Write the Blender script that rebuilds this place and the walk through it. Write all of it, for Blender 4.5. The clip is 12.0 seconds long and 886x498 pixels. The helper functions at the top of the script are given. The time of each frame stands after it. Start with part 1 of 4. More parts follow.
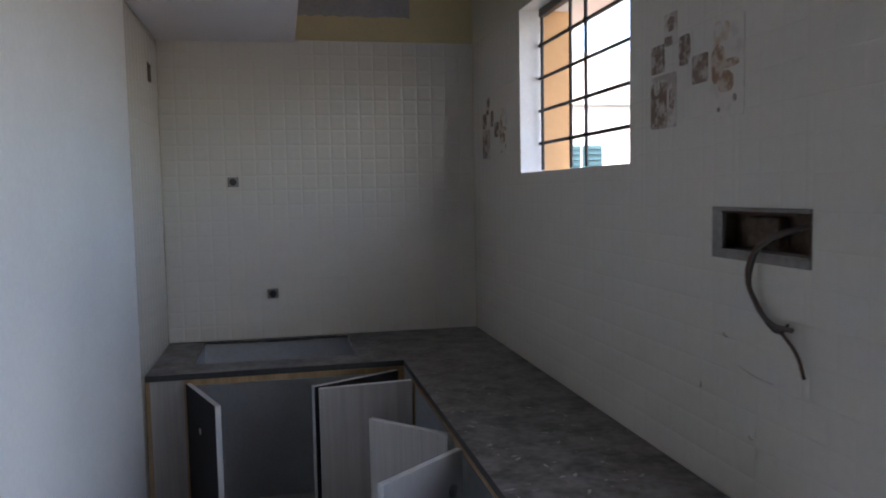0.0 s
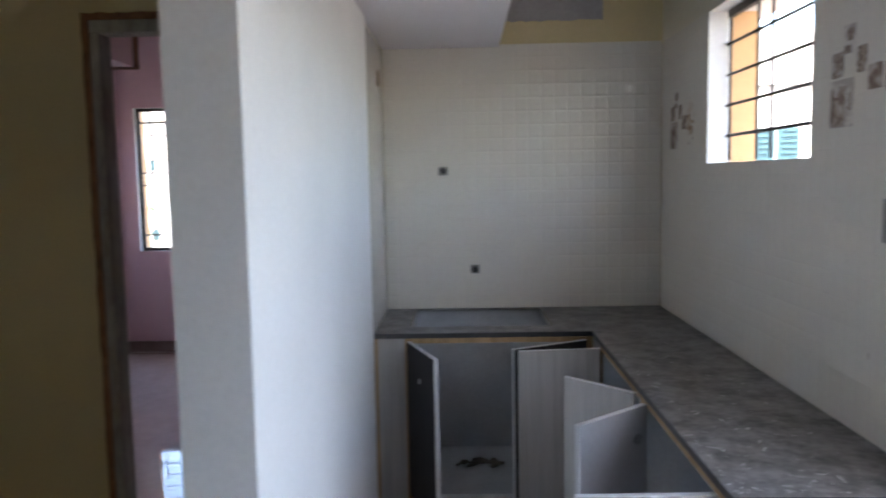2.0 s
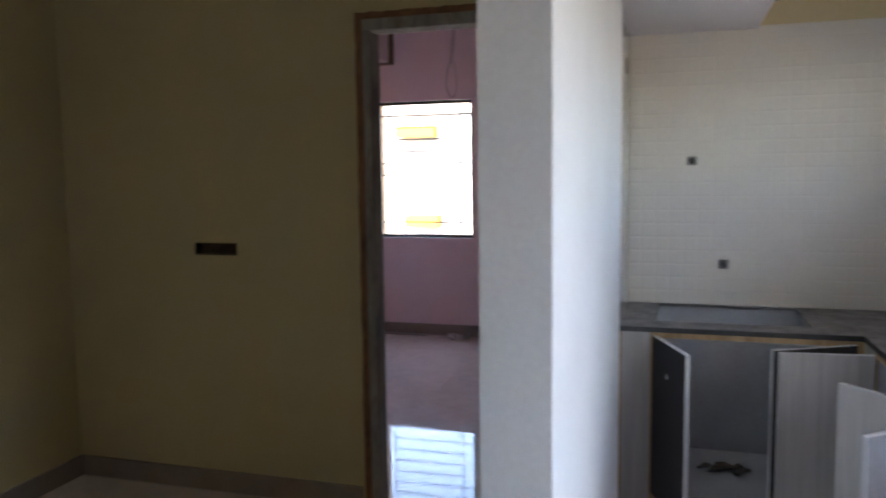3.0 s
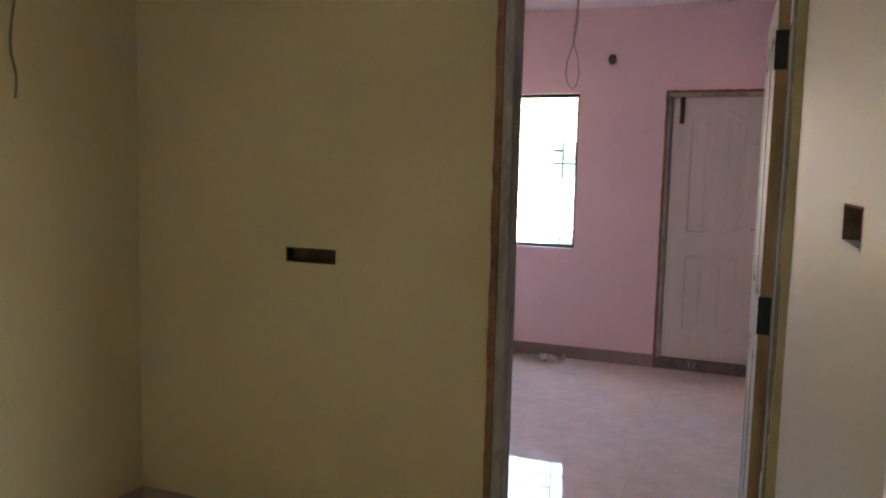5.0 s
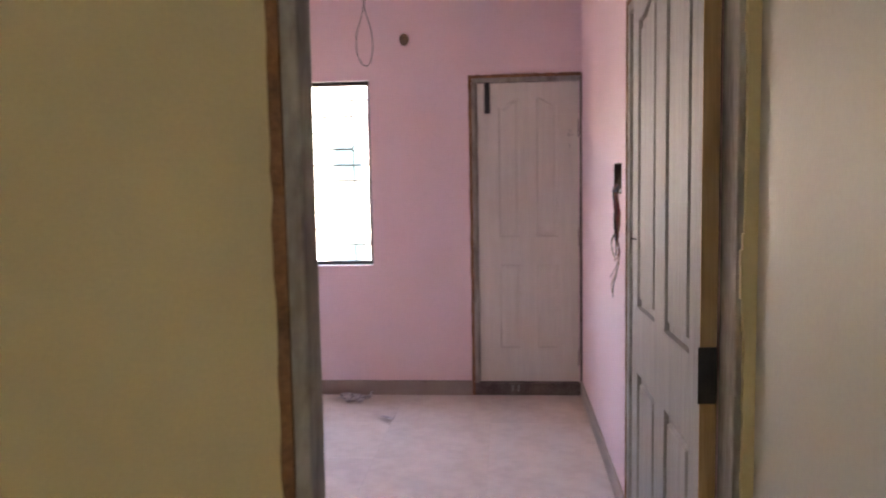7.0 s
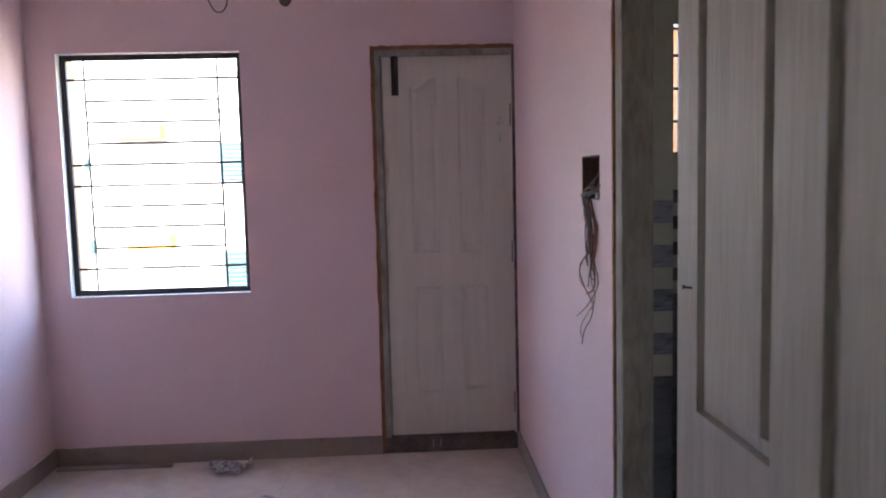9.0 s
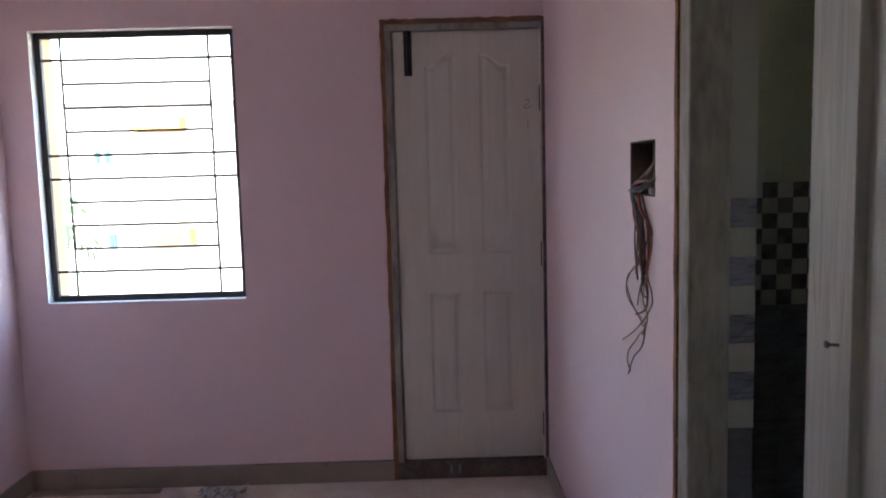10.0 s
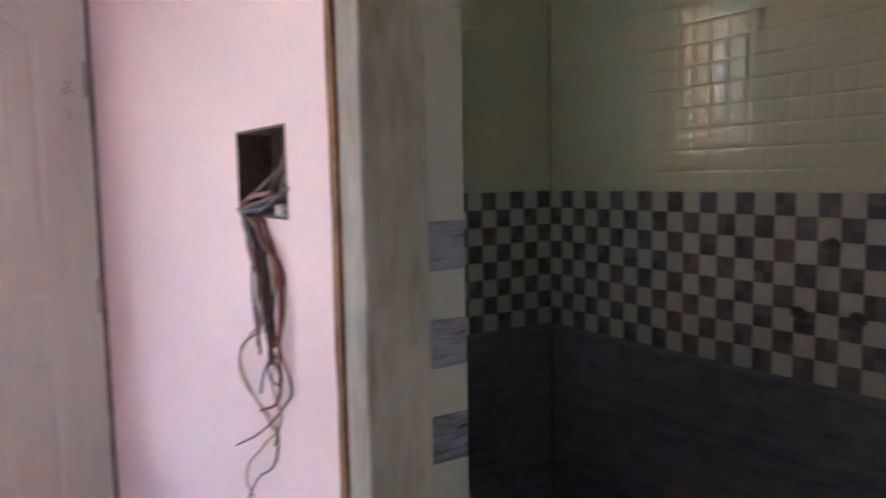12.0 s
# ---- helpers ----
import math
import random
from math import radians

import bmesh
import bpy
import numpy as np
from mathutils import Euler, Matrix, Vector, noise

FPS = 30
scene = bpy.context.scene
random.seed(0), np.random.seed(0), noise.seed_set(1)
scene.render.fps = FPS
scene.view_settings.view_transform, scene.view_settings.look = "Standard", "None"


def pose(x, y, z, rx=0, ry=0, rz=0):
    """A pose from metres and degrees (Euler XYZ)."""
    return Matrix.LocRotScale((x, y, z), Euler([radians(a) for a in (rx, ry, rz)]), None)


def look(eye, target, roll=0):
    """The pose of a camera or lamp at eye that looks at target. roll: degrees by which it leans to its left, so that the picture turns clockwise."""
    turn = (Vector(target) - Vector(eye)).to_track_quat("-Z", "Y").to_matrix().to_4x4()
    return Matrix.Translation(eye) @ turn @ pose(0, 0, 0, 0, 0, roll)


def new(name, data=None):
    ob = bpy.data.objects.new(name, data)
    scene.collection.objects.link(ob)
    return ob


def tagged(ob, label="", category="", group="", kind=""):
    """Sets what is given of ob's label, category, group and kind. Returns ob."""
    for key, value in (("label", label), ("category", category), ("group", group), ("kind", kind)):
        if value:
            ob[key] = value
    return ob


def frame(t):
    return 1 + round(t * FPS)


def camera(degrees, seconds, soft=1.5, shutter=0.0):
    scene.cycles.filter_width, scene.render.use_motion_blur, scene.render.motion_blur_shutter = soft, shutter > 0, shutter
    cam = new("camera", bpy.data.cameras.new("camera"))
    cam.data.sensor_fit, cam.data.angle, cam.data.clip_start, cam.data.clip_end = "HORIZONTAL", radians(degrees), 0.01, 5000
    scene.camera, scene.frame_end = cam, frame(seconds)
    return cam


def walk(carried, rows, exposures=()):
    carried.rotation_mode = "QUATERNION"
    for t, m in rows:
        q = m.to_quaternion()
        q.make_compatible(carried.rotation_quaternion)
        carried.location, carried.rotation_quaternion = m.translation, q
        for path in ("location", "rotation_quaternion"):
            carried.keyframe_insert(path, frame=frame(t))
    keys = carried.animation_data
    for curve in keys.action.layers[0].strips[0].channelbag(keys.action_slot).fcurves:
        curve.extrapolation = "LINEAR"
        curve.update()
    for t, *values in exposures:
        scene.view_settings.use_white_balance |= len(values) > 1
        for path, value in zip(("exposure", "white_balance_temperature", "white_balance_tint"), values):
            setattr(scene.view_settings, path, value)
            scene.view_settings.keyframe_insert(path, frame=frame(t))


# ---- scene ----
cam = camera(60.24, 12.0, soft=1.9, shutter=0.5)
EXPOSURE = [(0, 3.12, 6450, 14), (0.5, 3.48, 6450, 13), (1.0, 3.72, 6450, 11), (1.5, 3.84, 6450, 11), (2.0, 3.97, 6500, 12), (2.5, 4.05, 6550, 13), (3.0, 4.16, 6650, 13), (3.5, 4.32, 6750, 13),
            (5.5, 5.6, 7560, 14), (6.5, 5.78, 7580, 17), (7.2, 5.72, 7540, 17), (9.0, 4.95, 6500, 10), (9.5, 4.84, 6480, 7), (10.5, 4.57, 6450, 4), (11.0, 4.9, 6620, 5), (11.5, 5.6, 6800, 6), (12.0, 6.1, 6800, 6)]
PATH = [
    (0, 1.348, -2.583, 1.457, -4.32, 1.09, -11.94),
    (0.5, 1.407, -2.687, 1.458, -3.89, 0.91, -10.14),
    (1, 1.405, -2.802, 1.451, -3.98, 0.70, -6.48),
    (1.5, 1.326, -2.883, 1.454, -4.43, 0.74, -3.42),
    (2, 1.235, -2.969, 1.485, -5.38, 1.06, 1.39),
    (2.5, 1.149, -3.002, 1.479, -5.60, 1.27, 8.83),
    (3, 1.068, -3.007, 1.470, -5.65, 0.77, 16.87),
    (3.5, 0.994, -2.968, 1.462, -5.73, 0.16, 23.52),
    (3.7, 0.934, -2.925, 1.464, -5.88, -0.17, 25.55),
    (5.3, 0.501, -2.377, 1.459, -5.44, -1.03, 18.91),
    (5.5, 0.462, -2.303, 1.456, -5.35, -0.28, 16.93),
    (5.9, 0.420, -2.100, 1.457, -5.46, 0.75, 14.25),
    (6, 0.404, -2.016, 1.457, -5.37, 0.99, 13.77),
    (6.1, 0.402, -1.965, 1.461, -5.38, 1.10, 13.50),
    (6.3, 0.385, -1.845, 1.462, -5.34, 1.25, 11.90),
    (6.5, 0.360, -1.762, 1.462, -5.29, 1.39, 10.57),
    (7, 0.251, -1.497, 1.456, -5.19, 1.05, 4.75),
    (9, 0.170, -0.402, 1.460, -5.38, 1.44, -2.78),
    (9.5, 0.177, -0.177, 1.452, -5.66, 1.51, -2.67),
    (10, 0.228, 0.068, 1.455, -5.88, 1.50, -0.74),
    (10.5, 0.263, 0.278, 1.441, -5.94, 1.20, -1.54),
    (11, 0.290, 0.531, 1.447, -5.84, 1.25, -11.82),
    (11.5, 0.323, 0.695, 1.438, -5.54, 1.57, -22.04),
    (12, 0.362, 0.821, 1.438, -5.48, 1.14, -32.03),
]
walk(cam, [(t, pose(x, y, z, 90 + pitch, roll, yaw)) for t, x, y, z, pitch, roll, yaw in PATH],
     EXPOSURE)

# ---- light ----
world = bpy.data.worlds.new("sky")
scene.world = world
world.use_nodes = True
wn = world.node_tree.nodes
sky = wn.new("ShaderNodeTexSky")
sky.sky_type = "NISHITA"
sky.sun_disc = False
sky.sun_elevation = radians(52)
sky.sun_rotation = radians(195)
sky.air_density, sky.dust_density = 1.0, 3.0
wn["Background"].inputs["Strength"].default_value = 0.15
world.node_tree.links.new(sky.outputs[0], wn["Background"].inputs["Color"])
sun = new("sun", bpy.data.lights.new("sun", "SUN"))
sun.data.energy, sun.data.angle, sun.data.color = 1.0, radians(12), (1.0, 0.97, 0.93)
sun.matrix_world = look((-1.95, -7.3, 9.7), (0, 0, 0))

# ---- materials ----


def material(name, color, rough=0.6, vary=0.12, scale=6.0, fine=60.0, bump=0.15, metal=0.0, spec=0.5, tint=None, coat=0.0, piece=0.0):
    """A procedural surface: two scales of noise in colour, fine relief and a little change of gloss."""
    m = bpy.data.materials.new(name)
    m.use_nodes = True
    n, li = m.node_tree.nodes, m.node_tree.links
    b = n["Principled BSDF"]
    co = n.new("ShaderNodeTexCoord")
    big, small = n.new("ShaderNodeTexNoise"), n.new("ShaderNodeTexNoise")
    for node, s, d in ((big, scale, 4.0), (small, fine, 3.0)):
        node.inputs["Scale"].default_value, node.inputs["Detail"].default_value = s, d
        li.new(co.outputs["Object"], node.inputs["Vector"])
    mix = n.new("ShaderNodeMix")
    mix.data_type = "RGBA"
    low = tint or tuple(c * (1 - 2 * vary) for c in color)
    mix.inputs[6].default_value, mix.inputs[7].default_value = (*low, 1), (*color, 1)
    ramp = n.new("ShaderNodeMapRange")
    ramp.inputs["From Min"].default_value, ramp.inputs["From Max"].default_value = 0.35, 0.62
    add = n.new("ShaderNodeMath")
    add.operation = "MULTIPLY_ADD"
    add.inputs[1].default_value = 0.35
    li.new(small.outputs["Fac"], add.inputs[0])
    sub = n.new("ShaderNodeMath")
    sub.operation = "MULTIPLY"
    sub.inputs[1].default_value = 0.65
    li.new(big.outputs["Fac"], sub.inputs[0])
    li.new(sub.outputs[0], add.inputs[2])
    last = add.outputs[0]
    if piece:
        info, pm = n.new("ShaderNodeObjectInfo"), n.new("ShaderNodeMath")
        pm.operation = "MULTIPLY_ADD"
        pm.inputs[1].default_value = piece
        li.new(info.outputs["Random"], pm.inputs[0])
        li.new(last, pm.inputs[2])
        last = pm.outputs[0]
    li.new(last, ramp.inputs["Value"])
    li.new(ramp.outputs[0], mix.inputs[0])
    li.new(mix.outputs[2], b.inputs["Base Color"])
    rr = n.new("ShaderNodeMapRange")
    rr.inputs["To Min"].default_value, rr.inputs["To Max"].default_value = max(0.02, rough - 0.06), min(1, rough + 0.06)
    li.new(big.outputs["Fac"], rr.inputs["Value"])
    li.new(rr.outputs[0], b.inputs["Roughness"])
    b.inputs["Metallic"].default_value = metal
    b.inputs["Specular IOR Level"].default_value = spec
    b.inputs["Coat Weight"].default_value = coat
    if bump:
        bp = n.new("ShaderNodeBump")
        bp.inputs["Strength"].default_value, bp.inputs["Distance"].default_value = bump, 0.004
        li.new(small.outputs["Fac"], bp.inputs["Height"])
        li.new(bp.outputs[0], b.inputs["Normal"])
    return m


def wood(name, color, dark, rough=0.6, stretch=(12, 12, 0.8), bump=0.1):
    """Wood with grain along its length."""
    m = material(name, color, rough, bump=bump)
    n, li = m.node_tree.nodes, m.node_tree.links
    co = next(x for x in n if x.bl_idname == "ShaderNodeTexCoord")
    mp = n.new("ShaderNodeMapping")
    mp.inputs["Scale"].default_value = stretch
    li.new(co.outputs["Object"], mp.inputs["Vector"])
    for x in n:
        if x.bl_idname == "ShaderNodeTexNoise":
            li.new(mp.outputs[0], x.inputs["Vector"])
            x.inputs["Scale"].default_value = 2.2 if x.inputs["Scale"].default_value < 20 else 9.0
            x.inputs["Distortion"].default_value = 0.6
        if x.bl_idname == "ShaderNodeMix":
            x.inputs[6].default_value = (*dark, 1)
    return m


def plain(name, color, rough=0.5, metal=0.0, spec=0.5):
    m = bpy.data.materials.new(name)
    m.use_nodes = True
    b = m.node_tree.nodes["Principled BSDF"]
    b.inputs["Base Color"].default_value = (*color, 1)
    b.inputs["Roughness"].default_value, b.inputs["Metallic"].default_value = rough, metal
    b.inputs["Specular IOR Level"].default_value = spec
    return m


def streaked(m, stretch):
    """Draws the noise of a material out into level streaks."""
    n, li = m.node_tree.nodes, m.node_tree.links
    co = next(x for x in n if x.bl_idname == "ShaderNodeTexCoord")
    mp = n.new("ShaderNodeMapping")
    mp.inputs["Scale"].default_value = stretch
    li.new(co.outputs["Object"], mp.inputs["Vector"])
    for x in n:
        if x.bl_idname == "ShaderNodeTexNoise":
            li.new(mp.outputs[0], x.inputs["Vector"])
            x.inputs["Scale"].default_value = 1.0 if x.inputs["Scale"].default_value < 40 else 3.0
    return m


def blocky(m, unit=0.02775):
    """Breaks the colour of a mosaic piece into four small squares of different tone."""
    n, li = m.node_tree.nodes, m.node_tree.links
    co = next(x for x in n if x.bl_idname == "ShaderNodeTexCoord")
    snap, info, add, wh = n.new("ShaderNodeVectorMath"), n.new("ShaderNodeObjectInfo"), n.new("ShaderNodeVectorMath"), n.new("ShaderNodeTexWhiteNoise")
    snap.operation = "SNAP"
    snap.inputs[1].default_value = (unit, 10, unit)
    li.new(co.outputs["Object"], snap.inputs[0])
    add.operation = "ADD"
    li.new(snap.outputs[0], add.inputs[0])
    li.new(info.outputs["Random"], add.inputs[1])
    li.new(add.outputs[0], wh.inputs["Vector"])
    mix = next(x for x in n if x.bl_idname == "ShaderNodeMix")
    li.new(wh.outputs["Value"], mix.inputs[0])
    return m


YELLOW = material("yellow_wall_paint", (0.66, 0.555, 0.31), 0.55, 0.05, 1.6, 90, 0.12)
CREAM = material("cream_wall_paint", (0.56, 0.52, 0.41), 0.55, 0.04, 1.8, 90, 0.12)
PINK = material("pink_wall_paint", (0.90, 0.69, 0.71), 0.55, 0.04, 1.5, 90, 0.12)
WHITE = material("white_wall_paint", (0.82, 0.82, 0.80), 0.6, 0.05, 2.0, 80, 0.15)
SOFFIT = material("lilac_white_ceiling_paint", (0.80, 0.77, 0.80), 0.7, 0.04, 2.0, 80, 0.15)
PRIMER = material("grey_wall_primer", (0.42, 0.40, 0.40), 0.8, 0.12, 5.0, 60, 0.2)
CEMENT = material("raw_cement", (0.34, 0.32, 0.29), 0.9, 0.2, 9.0, 70, 0.5)
MORTAR = material("red_brown_mortar_edge", (0.33, 0.165, 0.08), 0.85, 0.25, 14.0, 90, 0.6)
DARKHOLE = material("recess_brick", (0.16, 0.11, 0.075), 0.95, 0.3, 18.0, 80, 0.8)
KTILE = material("cream_glazed_wall_tile", (0.73, 0.69, 0.615), 0.03, 0.03, 3.0, 50, 0.02, piece=0.06)
GROUT = material("pale_tile_grout", (0.66, 0.63, 0.58), 0.85, 0.1, 12, 80, 0.2)
BTILE = material("pale_green_glazed_tile", (0.47, 0.45, 0.34), 0.1, 0.04, 3.0, 50, 0.03, piece=0.05)
BDARK = streaked(material("charcoal_blue_wall_tile", (0.125, 0.12, 0.14), 0.32, 0.25, 10, 60, 0.05, tint=(0.05, 0.046, 0.054), piece=0.1), (9, 9, 34))
BGROUT = material("dark_tile_grout", (0.07, 0.07, 0.075), 0.8, 0.1, 12, 80, 0.2)
SILLCEMENT = material("weathered_threshold_cement", (0.20, 0.165, 0.14), 0.95, 0.35, 9, 70, 0.6, tint=(0.07, 0.055, 0.045))
DARKCEMENT = material("dark_rough_cement", (0.075, 0.06, 0.05), 0.95, 0.3, 14, 70, 0.7)
BLUEGREY = streaked(material("streaked_blue_grey_mosaic", (0.27, 0.27, 0.33), 0.25, 0.35, 30, 90, 0.02, tint=(0.07, 0.065, 0.08), piece=0.12), (16, 16, 110))
MOSAIC = blocky(material("brown_grey_mosaic", (0.14, 0.122, 0.126), 0.25, 0.3, 30, 90, 0.02, tint=(0.07, 0.06, 0.062)))
BANDPALE = material("pale_band_mosaic", (0.40, 0.37, 0.335), 0.25, 0.06, 30, 90, 0.04, tint=(0.33, 0.30, 0.275), piece=0.15)
BPALE = material("pale_mosaic_tile", (0.47, 0.45, 0.40), 0.2, 0.06, 8, 60, 0.05, piece=0.06)
FLOORT = material("beige_polished_floor_tile", (0.80, 0.71, 0.64), 0.08, 0.10, 5.0, 16, 0.02, tint=(0.68, 0.59, 0.53), piece=0.1)


def dusty(m, low, high, dull, scale):
    """Sets the gloss between low and high and breaks it up with dull specks and smears of dust."""
    n, li = m.node_tree.nodes, m.node_tree.links
    gloss = next(x for x in n if x.bl_idname == "ShaderNodeMapRange" and x.outputs[0].links[0].to_socket.name == "Roughness")
    gloss.inputs["To Min"].default_value, gloss.inputs["To Max"].default_value = low, high
    co, grain, cut, top = n.new("ShaderNodeTexCoord"), n.new("ShaderNodeTexNoise"), n.new("ShaderNodeMapRange"), n.new("ShaderNodeMath")
    grain.inputs["Scale"].default_value, grain.inputs["Detail"].default_value, grain.inputs["Distortion"].default_value = scale, 5.0, 1.2
    li.new(co.outputs["Object"], grain.inputs["Vector"])
    cut.inputs["From Min"].default_value, cut.inputs["From Max"].default_value, cut.inputs["To Max"].default_value = 0.56, 0.66, dull
    li.new(grain.outputs["Fac"], cut.inputs["Value"])
    top.operation = "ADD"
    li.new(gloss.outputs[0], top.inputs[0])
    li.new(cut.outputs[0], top.inputs[1])
    li.new(top.outputs[0], n["Principled BSDF"].inputs["Roughness"])
    return m


dusty(FLOORT, 0.012, 0.055, 0.13, 15.0)
SKIRT = material("brown_beige_skirting_tile", (0.36, 0.29, 0.24), 0.3, 0.08, 8, 60, 0.05)
GRANITE = material("dusty_black_granite", (0.235, 0.228, 0.222), 0.42, 0.2, 11.0, 46, 0.12, tint=(0.045, 0.043, 0.044))
GRANITE_EDGE = material("sawn_black_granite_edge", (0.05, 0.048, 0.05), 0.5, 0.3, 12.0, 60, 0.2)
FRAMEWOOD = wood("primed_grey_frame_wood", (0.44, 0.41, 0.355), (0.25, 0.22, 0.18), 0.75, (7, 7, 2.0), bump=0.25)
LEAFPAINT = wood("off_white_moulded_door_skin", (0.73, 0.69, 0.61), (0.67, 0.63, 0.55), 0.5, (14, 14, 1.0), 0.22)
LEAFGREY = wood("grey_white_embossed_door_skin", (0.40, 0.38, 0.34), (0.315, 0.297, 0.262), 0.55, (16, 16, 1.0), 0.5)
PINE = wood("bare_pine", (0.48, 0.325, 0.17), (0.32, 0.20, 0.095), 0.65)
LAMINATE = wood("grey_oak_laminate", (0.46, 0.44, 0.415), (0.37, 0.35, 0.325), 0.4, (20, 20, 0.7), 0.06)
CABIN = material("blue_grey_cabinet_lining", (0.54, 0.56, 0.58), 0.5, 0.1, 4.0, 60, 0.1)
LINING = material("pale_door_lining", (0.46, 0.455, 0.455), 0.4, 0.06, 4.0, 60, 0.05)
# near black: the shade on the sink cabinet doors is put into their colour
DOORSHADE = material("shade_toned_door_face", (0.05, 0.045, 0.045), 0.8, 0.1, 4.0, 60, 0.08, spec=0.15)
EDGEBAND = plain("pale_edge_band", (0.60, 0.60, 0.60), 0.5)
BLACKPAINT = material("black_enamel", (0.02, 0.02, 0.022), 0.35, 0.3, 20, 80, 0.1)
IRON = material("dark_painted_iron", (0.035, 0.03, 0.03), 0.5, 0.3, 20, 80, 0.2)
STEEL = plain("dull_steel", (0.35, 0.34, 0.33), 0.4, 0.9)
APRICOT = material("apricot_facade", (0.64, 0.38, 0.18), 0.8, 0.05, 1.0, 30, 0.2)
LIGHTFACADE = material("white_facade", (0.44, 0.43, 0.405), 0.8, 0.05, 0.8, 30, 0.2)
YELLOWFACADE = material("yellow_facade_trim", (0.43, 0.23, 0.028), 0.8, 0.05, 0.8, 30, 0.2)
TEAL = material("teal_shutter", (0.03, 0.085, 0.10), 0.5, 0.1, 5, 40, 0.1)
EARTH = material("dry_earth", (0.22, 0.18, 0.13), 0.95, 0.2, 0.6, 12, 0.6)
LEAFG = material("palm_green", (0.035, 0.085, 0.016), 0.5, 0.3, 9, 40, 0.1)
BARK = material("palm_bark", (0.24, 0.19, 0.14), 0.9, 0.25, 12, 60, 0.6)
PAPER = material("crumpled_newspaper", (0.66, 0.64, 0.63), 0.8, 0.25, 45, 90, 0.3, tint=(0.16, 0.14, 0.16))


# ---- geometry helpers ----
def mesh_of(name, bm, mats):
    me = bpy.data.meshes.new(name)
    bm.normal_update()
    bm.to_mesh(me)
    bm.free()
    for m in mats if isinstance(mats, (list, tuple)) else [mats]:
        me.materials.append(m)
    return me


def part(name, bm, mats, parent, label=""):
    ob = new(name, mesh_of(name, bm, mats))
    ob.parent = parent
    return tagged(ob, label)


def thing(name, bm, mats, label, category, kind="", group=""):
    return tagged(new(name, mesh_of(name, bm, mats)), label, category, group, kind)


def empty(name, place, label, category, group="", rz=0.0, kind=""):
    ob = new(name)
    ob.empty_display_size = 0.1
    ob.matrix_basis = pose(*place, 0, 0, rz)
    return tagged(ob, label, category, group, kind)


def box(x0, y0, z0, x1, y1, z1, bevel=0.0, bm=None, mat=0, m=None):
    """A box, with rounded edges if bevel is given, added to bm."""
    one = bmesh.new()
    bmesh.ops.create_cube(one, size=1)
    for v in one.verts:
        v.co = Vector(((x0 + x1) / 2 + v.co.x * (x1 - x0), (y0 + y1) / 2 + v.co.y * (y1 - y0), (z0 + z1) / 2 + v.co.z * (z1 - z0)))
    if bevel:
        bmesh.ops.bevel(one, geom=one.edges[:], offset=bevel, segments=2, affect="EDGES", profile=0.5)
    if m is not None:
        bmesh.ops.transform(one, matrix=m, verts=one.verts)
    for f in one.faces:
        f.material_index = mat
    if bm is None:
        return one
    tmp = bpy.data.meshes.new("tmp")
    one.to_mesh(tmp)
    one.free()
    bm.from_mesh(tmp)
    bpy.data.meshes.remove(tmp)
    return bm


def slab(axis, a0, a1, z0, z1, t0, t1, holes=()):
    """An upright wall along x or y from a0 to a1, between the faces t0 and t1, with openings (a0, a1, z0, z1) through it.
    Material 0 on the face t0, 1 on the face t1, 2 on reveals and ends."""
    aa = sorted({a0, a1, *(h[0] for h in holes), *(h[1] for h in holes)})
    zz = sorted({z0, z1, *(h[2] for h in holes), *(h[3] for h in holes)})
    aa, zz = [a for a in aa if a0 <= a <= a1], [z for z in zz if z0 <= z <= z1]

    def solid(i, k):
        if not (0 <= i < len(aa) - 1 and 0 <= k < len(zz) - 1):
            return False
        a, z = (aa[i] + aa[i + 1]) / 2, (zz[k] + zz[k + 1]) / 2
        return not any(h[0] < a < h[1] and h[2] < z < h[3] for h in holes)

    bm, cache = bmesh.new(), {}

    def vert(a, t, z):
        key = (round(a, 5), round(t, 5), round(z, 5))
        if key not in cache:
            cache[key] = bm.verts.new((a, t, z) if axis == "x" else (t, a, z))
        return cache[key]

    def quad(pts, mat):
        f = bm.faces.new([vert(*p) for p in pts])
        f.material_index = mat

    for i in range(len(aa) - 1):
        for k in range(len(zz) - 1):
            if not solid(i, k):
                continue
            a, b, c, d = aa[i], aa[i + 1], zz[k], zz[k + 1]
            quad([(a, t0, c), (b, t0, c), (b, t0, d), (a, t0, d)], 0)
            quad([(a, t1, c), (a, t1, d), (b, t1, d), (b, t1, c)], 1)
            if not solid(i - 1, k):
                quad([(a, t0, c), (a, t0, d), (a, t1, d), (a, t1, c)], 2)
            if not solid(i + 1, k):
                quad([(b, t0, c), (b, t1, c), (b, t1, d), (b, t0, d)], 2)
            if not solid(i, k - 1):
                quad([(a, t0, c), (a, t1, c), (b, t1, c), (b, t0, c)], 2)
            if not solid(i, k + 1):
                quad([(a, t0, d), (b, t0, d), (b, t1, d), (a, t1, d)], 2)
    bmesh.ops.recalc_face_normals(bm, faces=bm.faces)
    return bm


def rod(p, q, r, bm=None, seg=8):
    """A round bar from p to q."""
    bm = bm or bmesh.new()
    p, q = Vector(p), Vector(q)
    d = q - p
    m = Matrix.Translation((p + q) / 2) @ d.to_track_quat("Z", "Y").to_matrix().to_4x4()
    bmesh.ops.create_cone(bm, cap_ends=True, segments=seg, radius1=r, radius2=r, depth=d.length, matrix=m)
    return bm


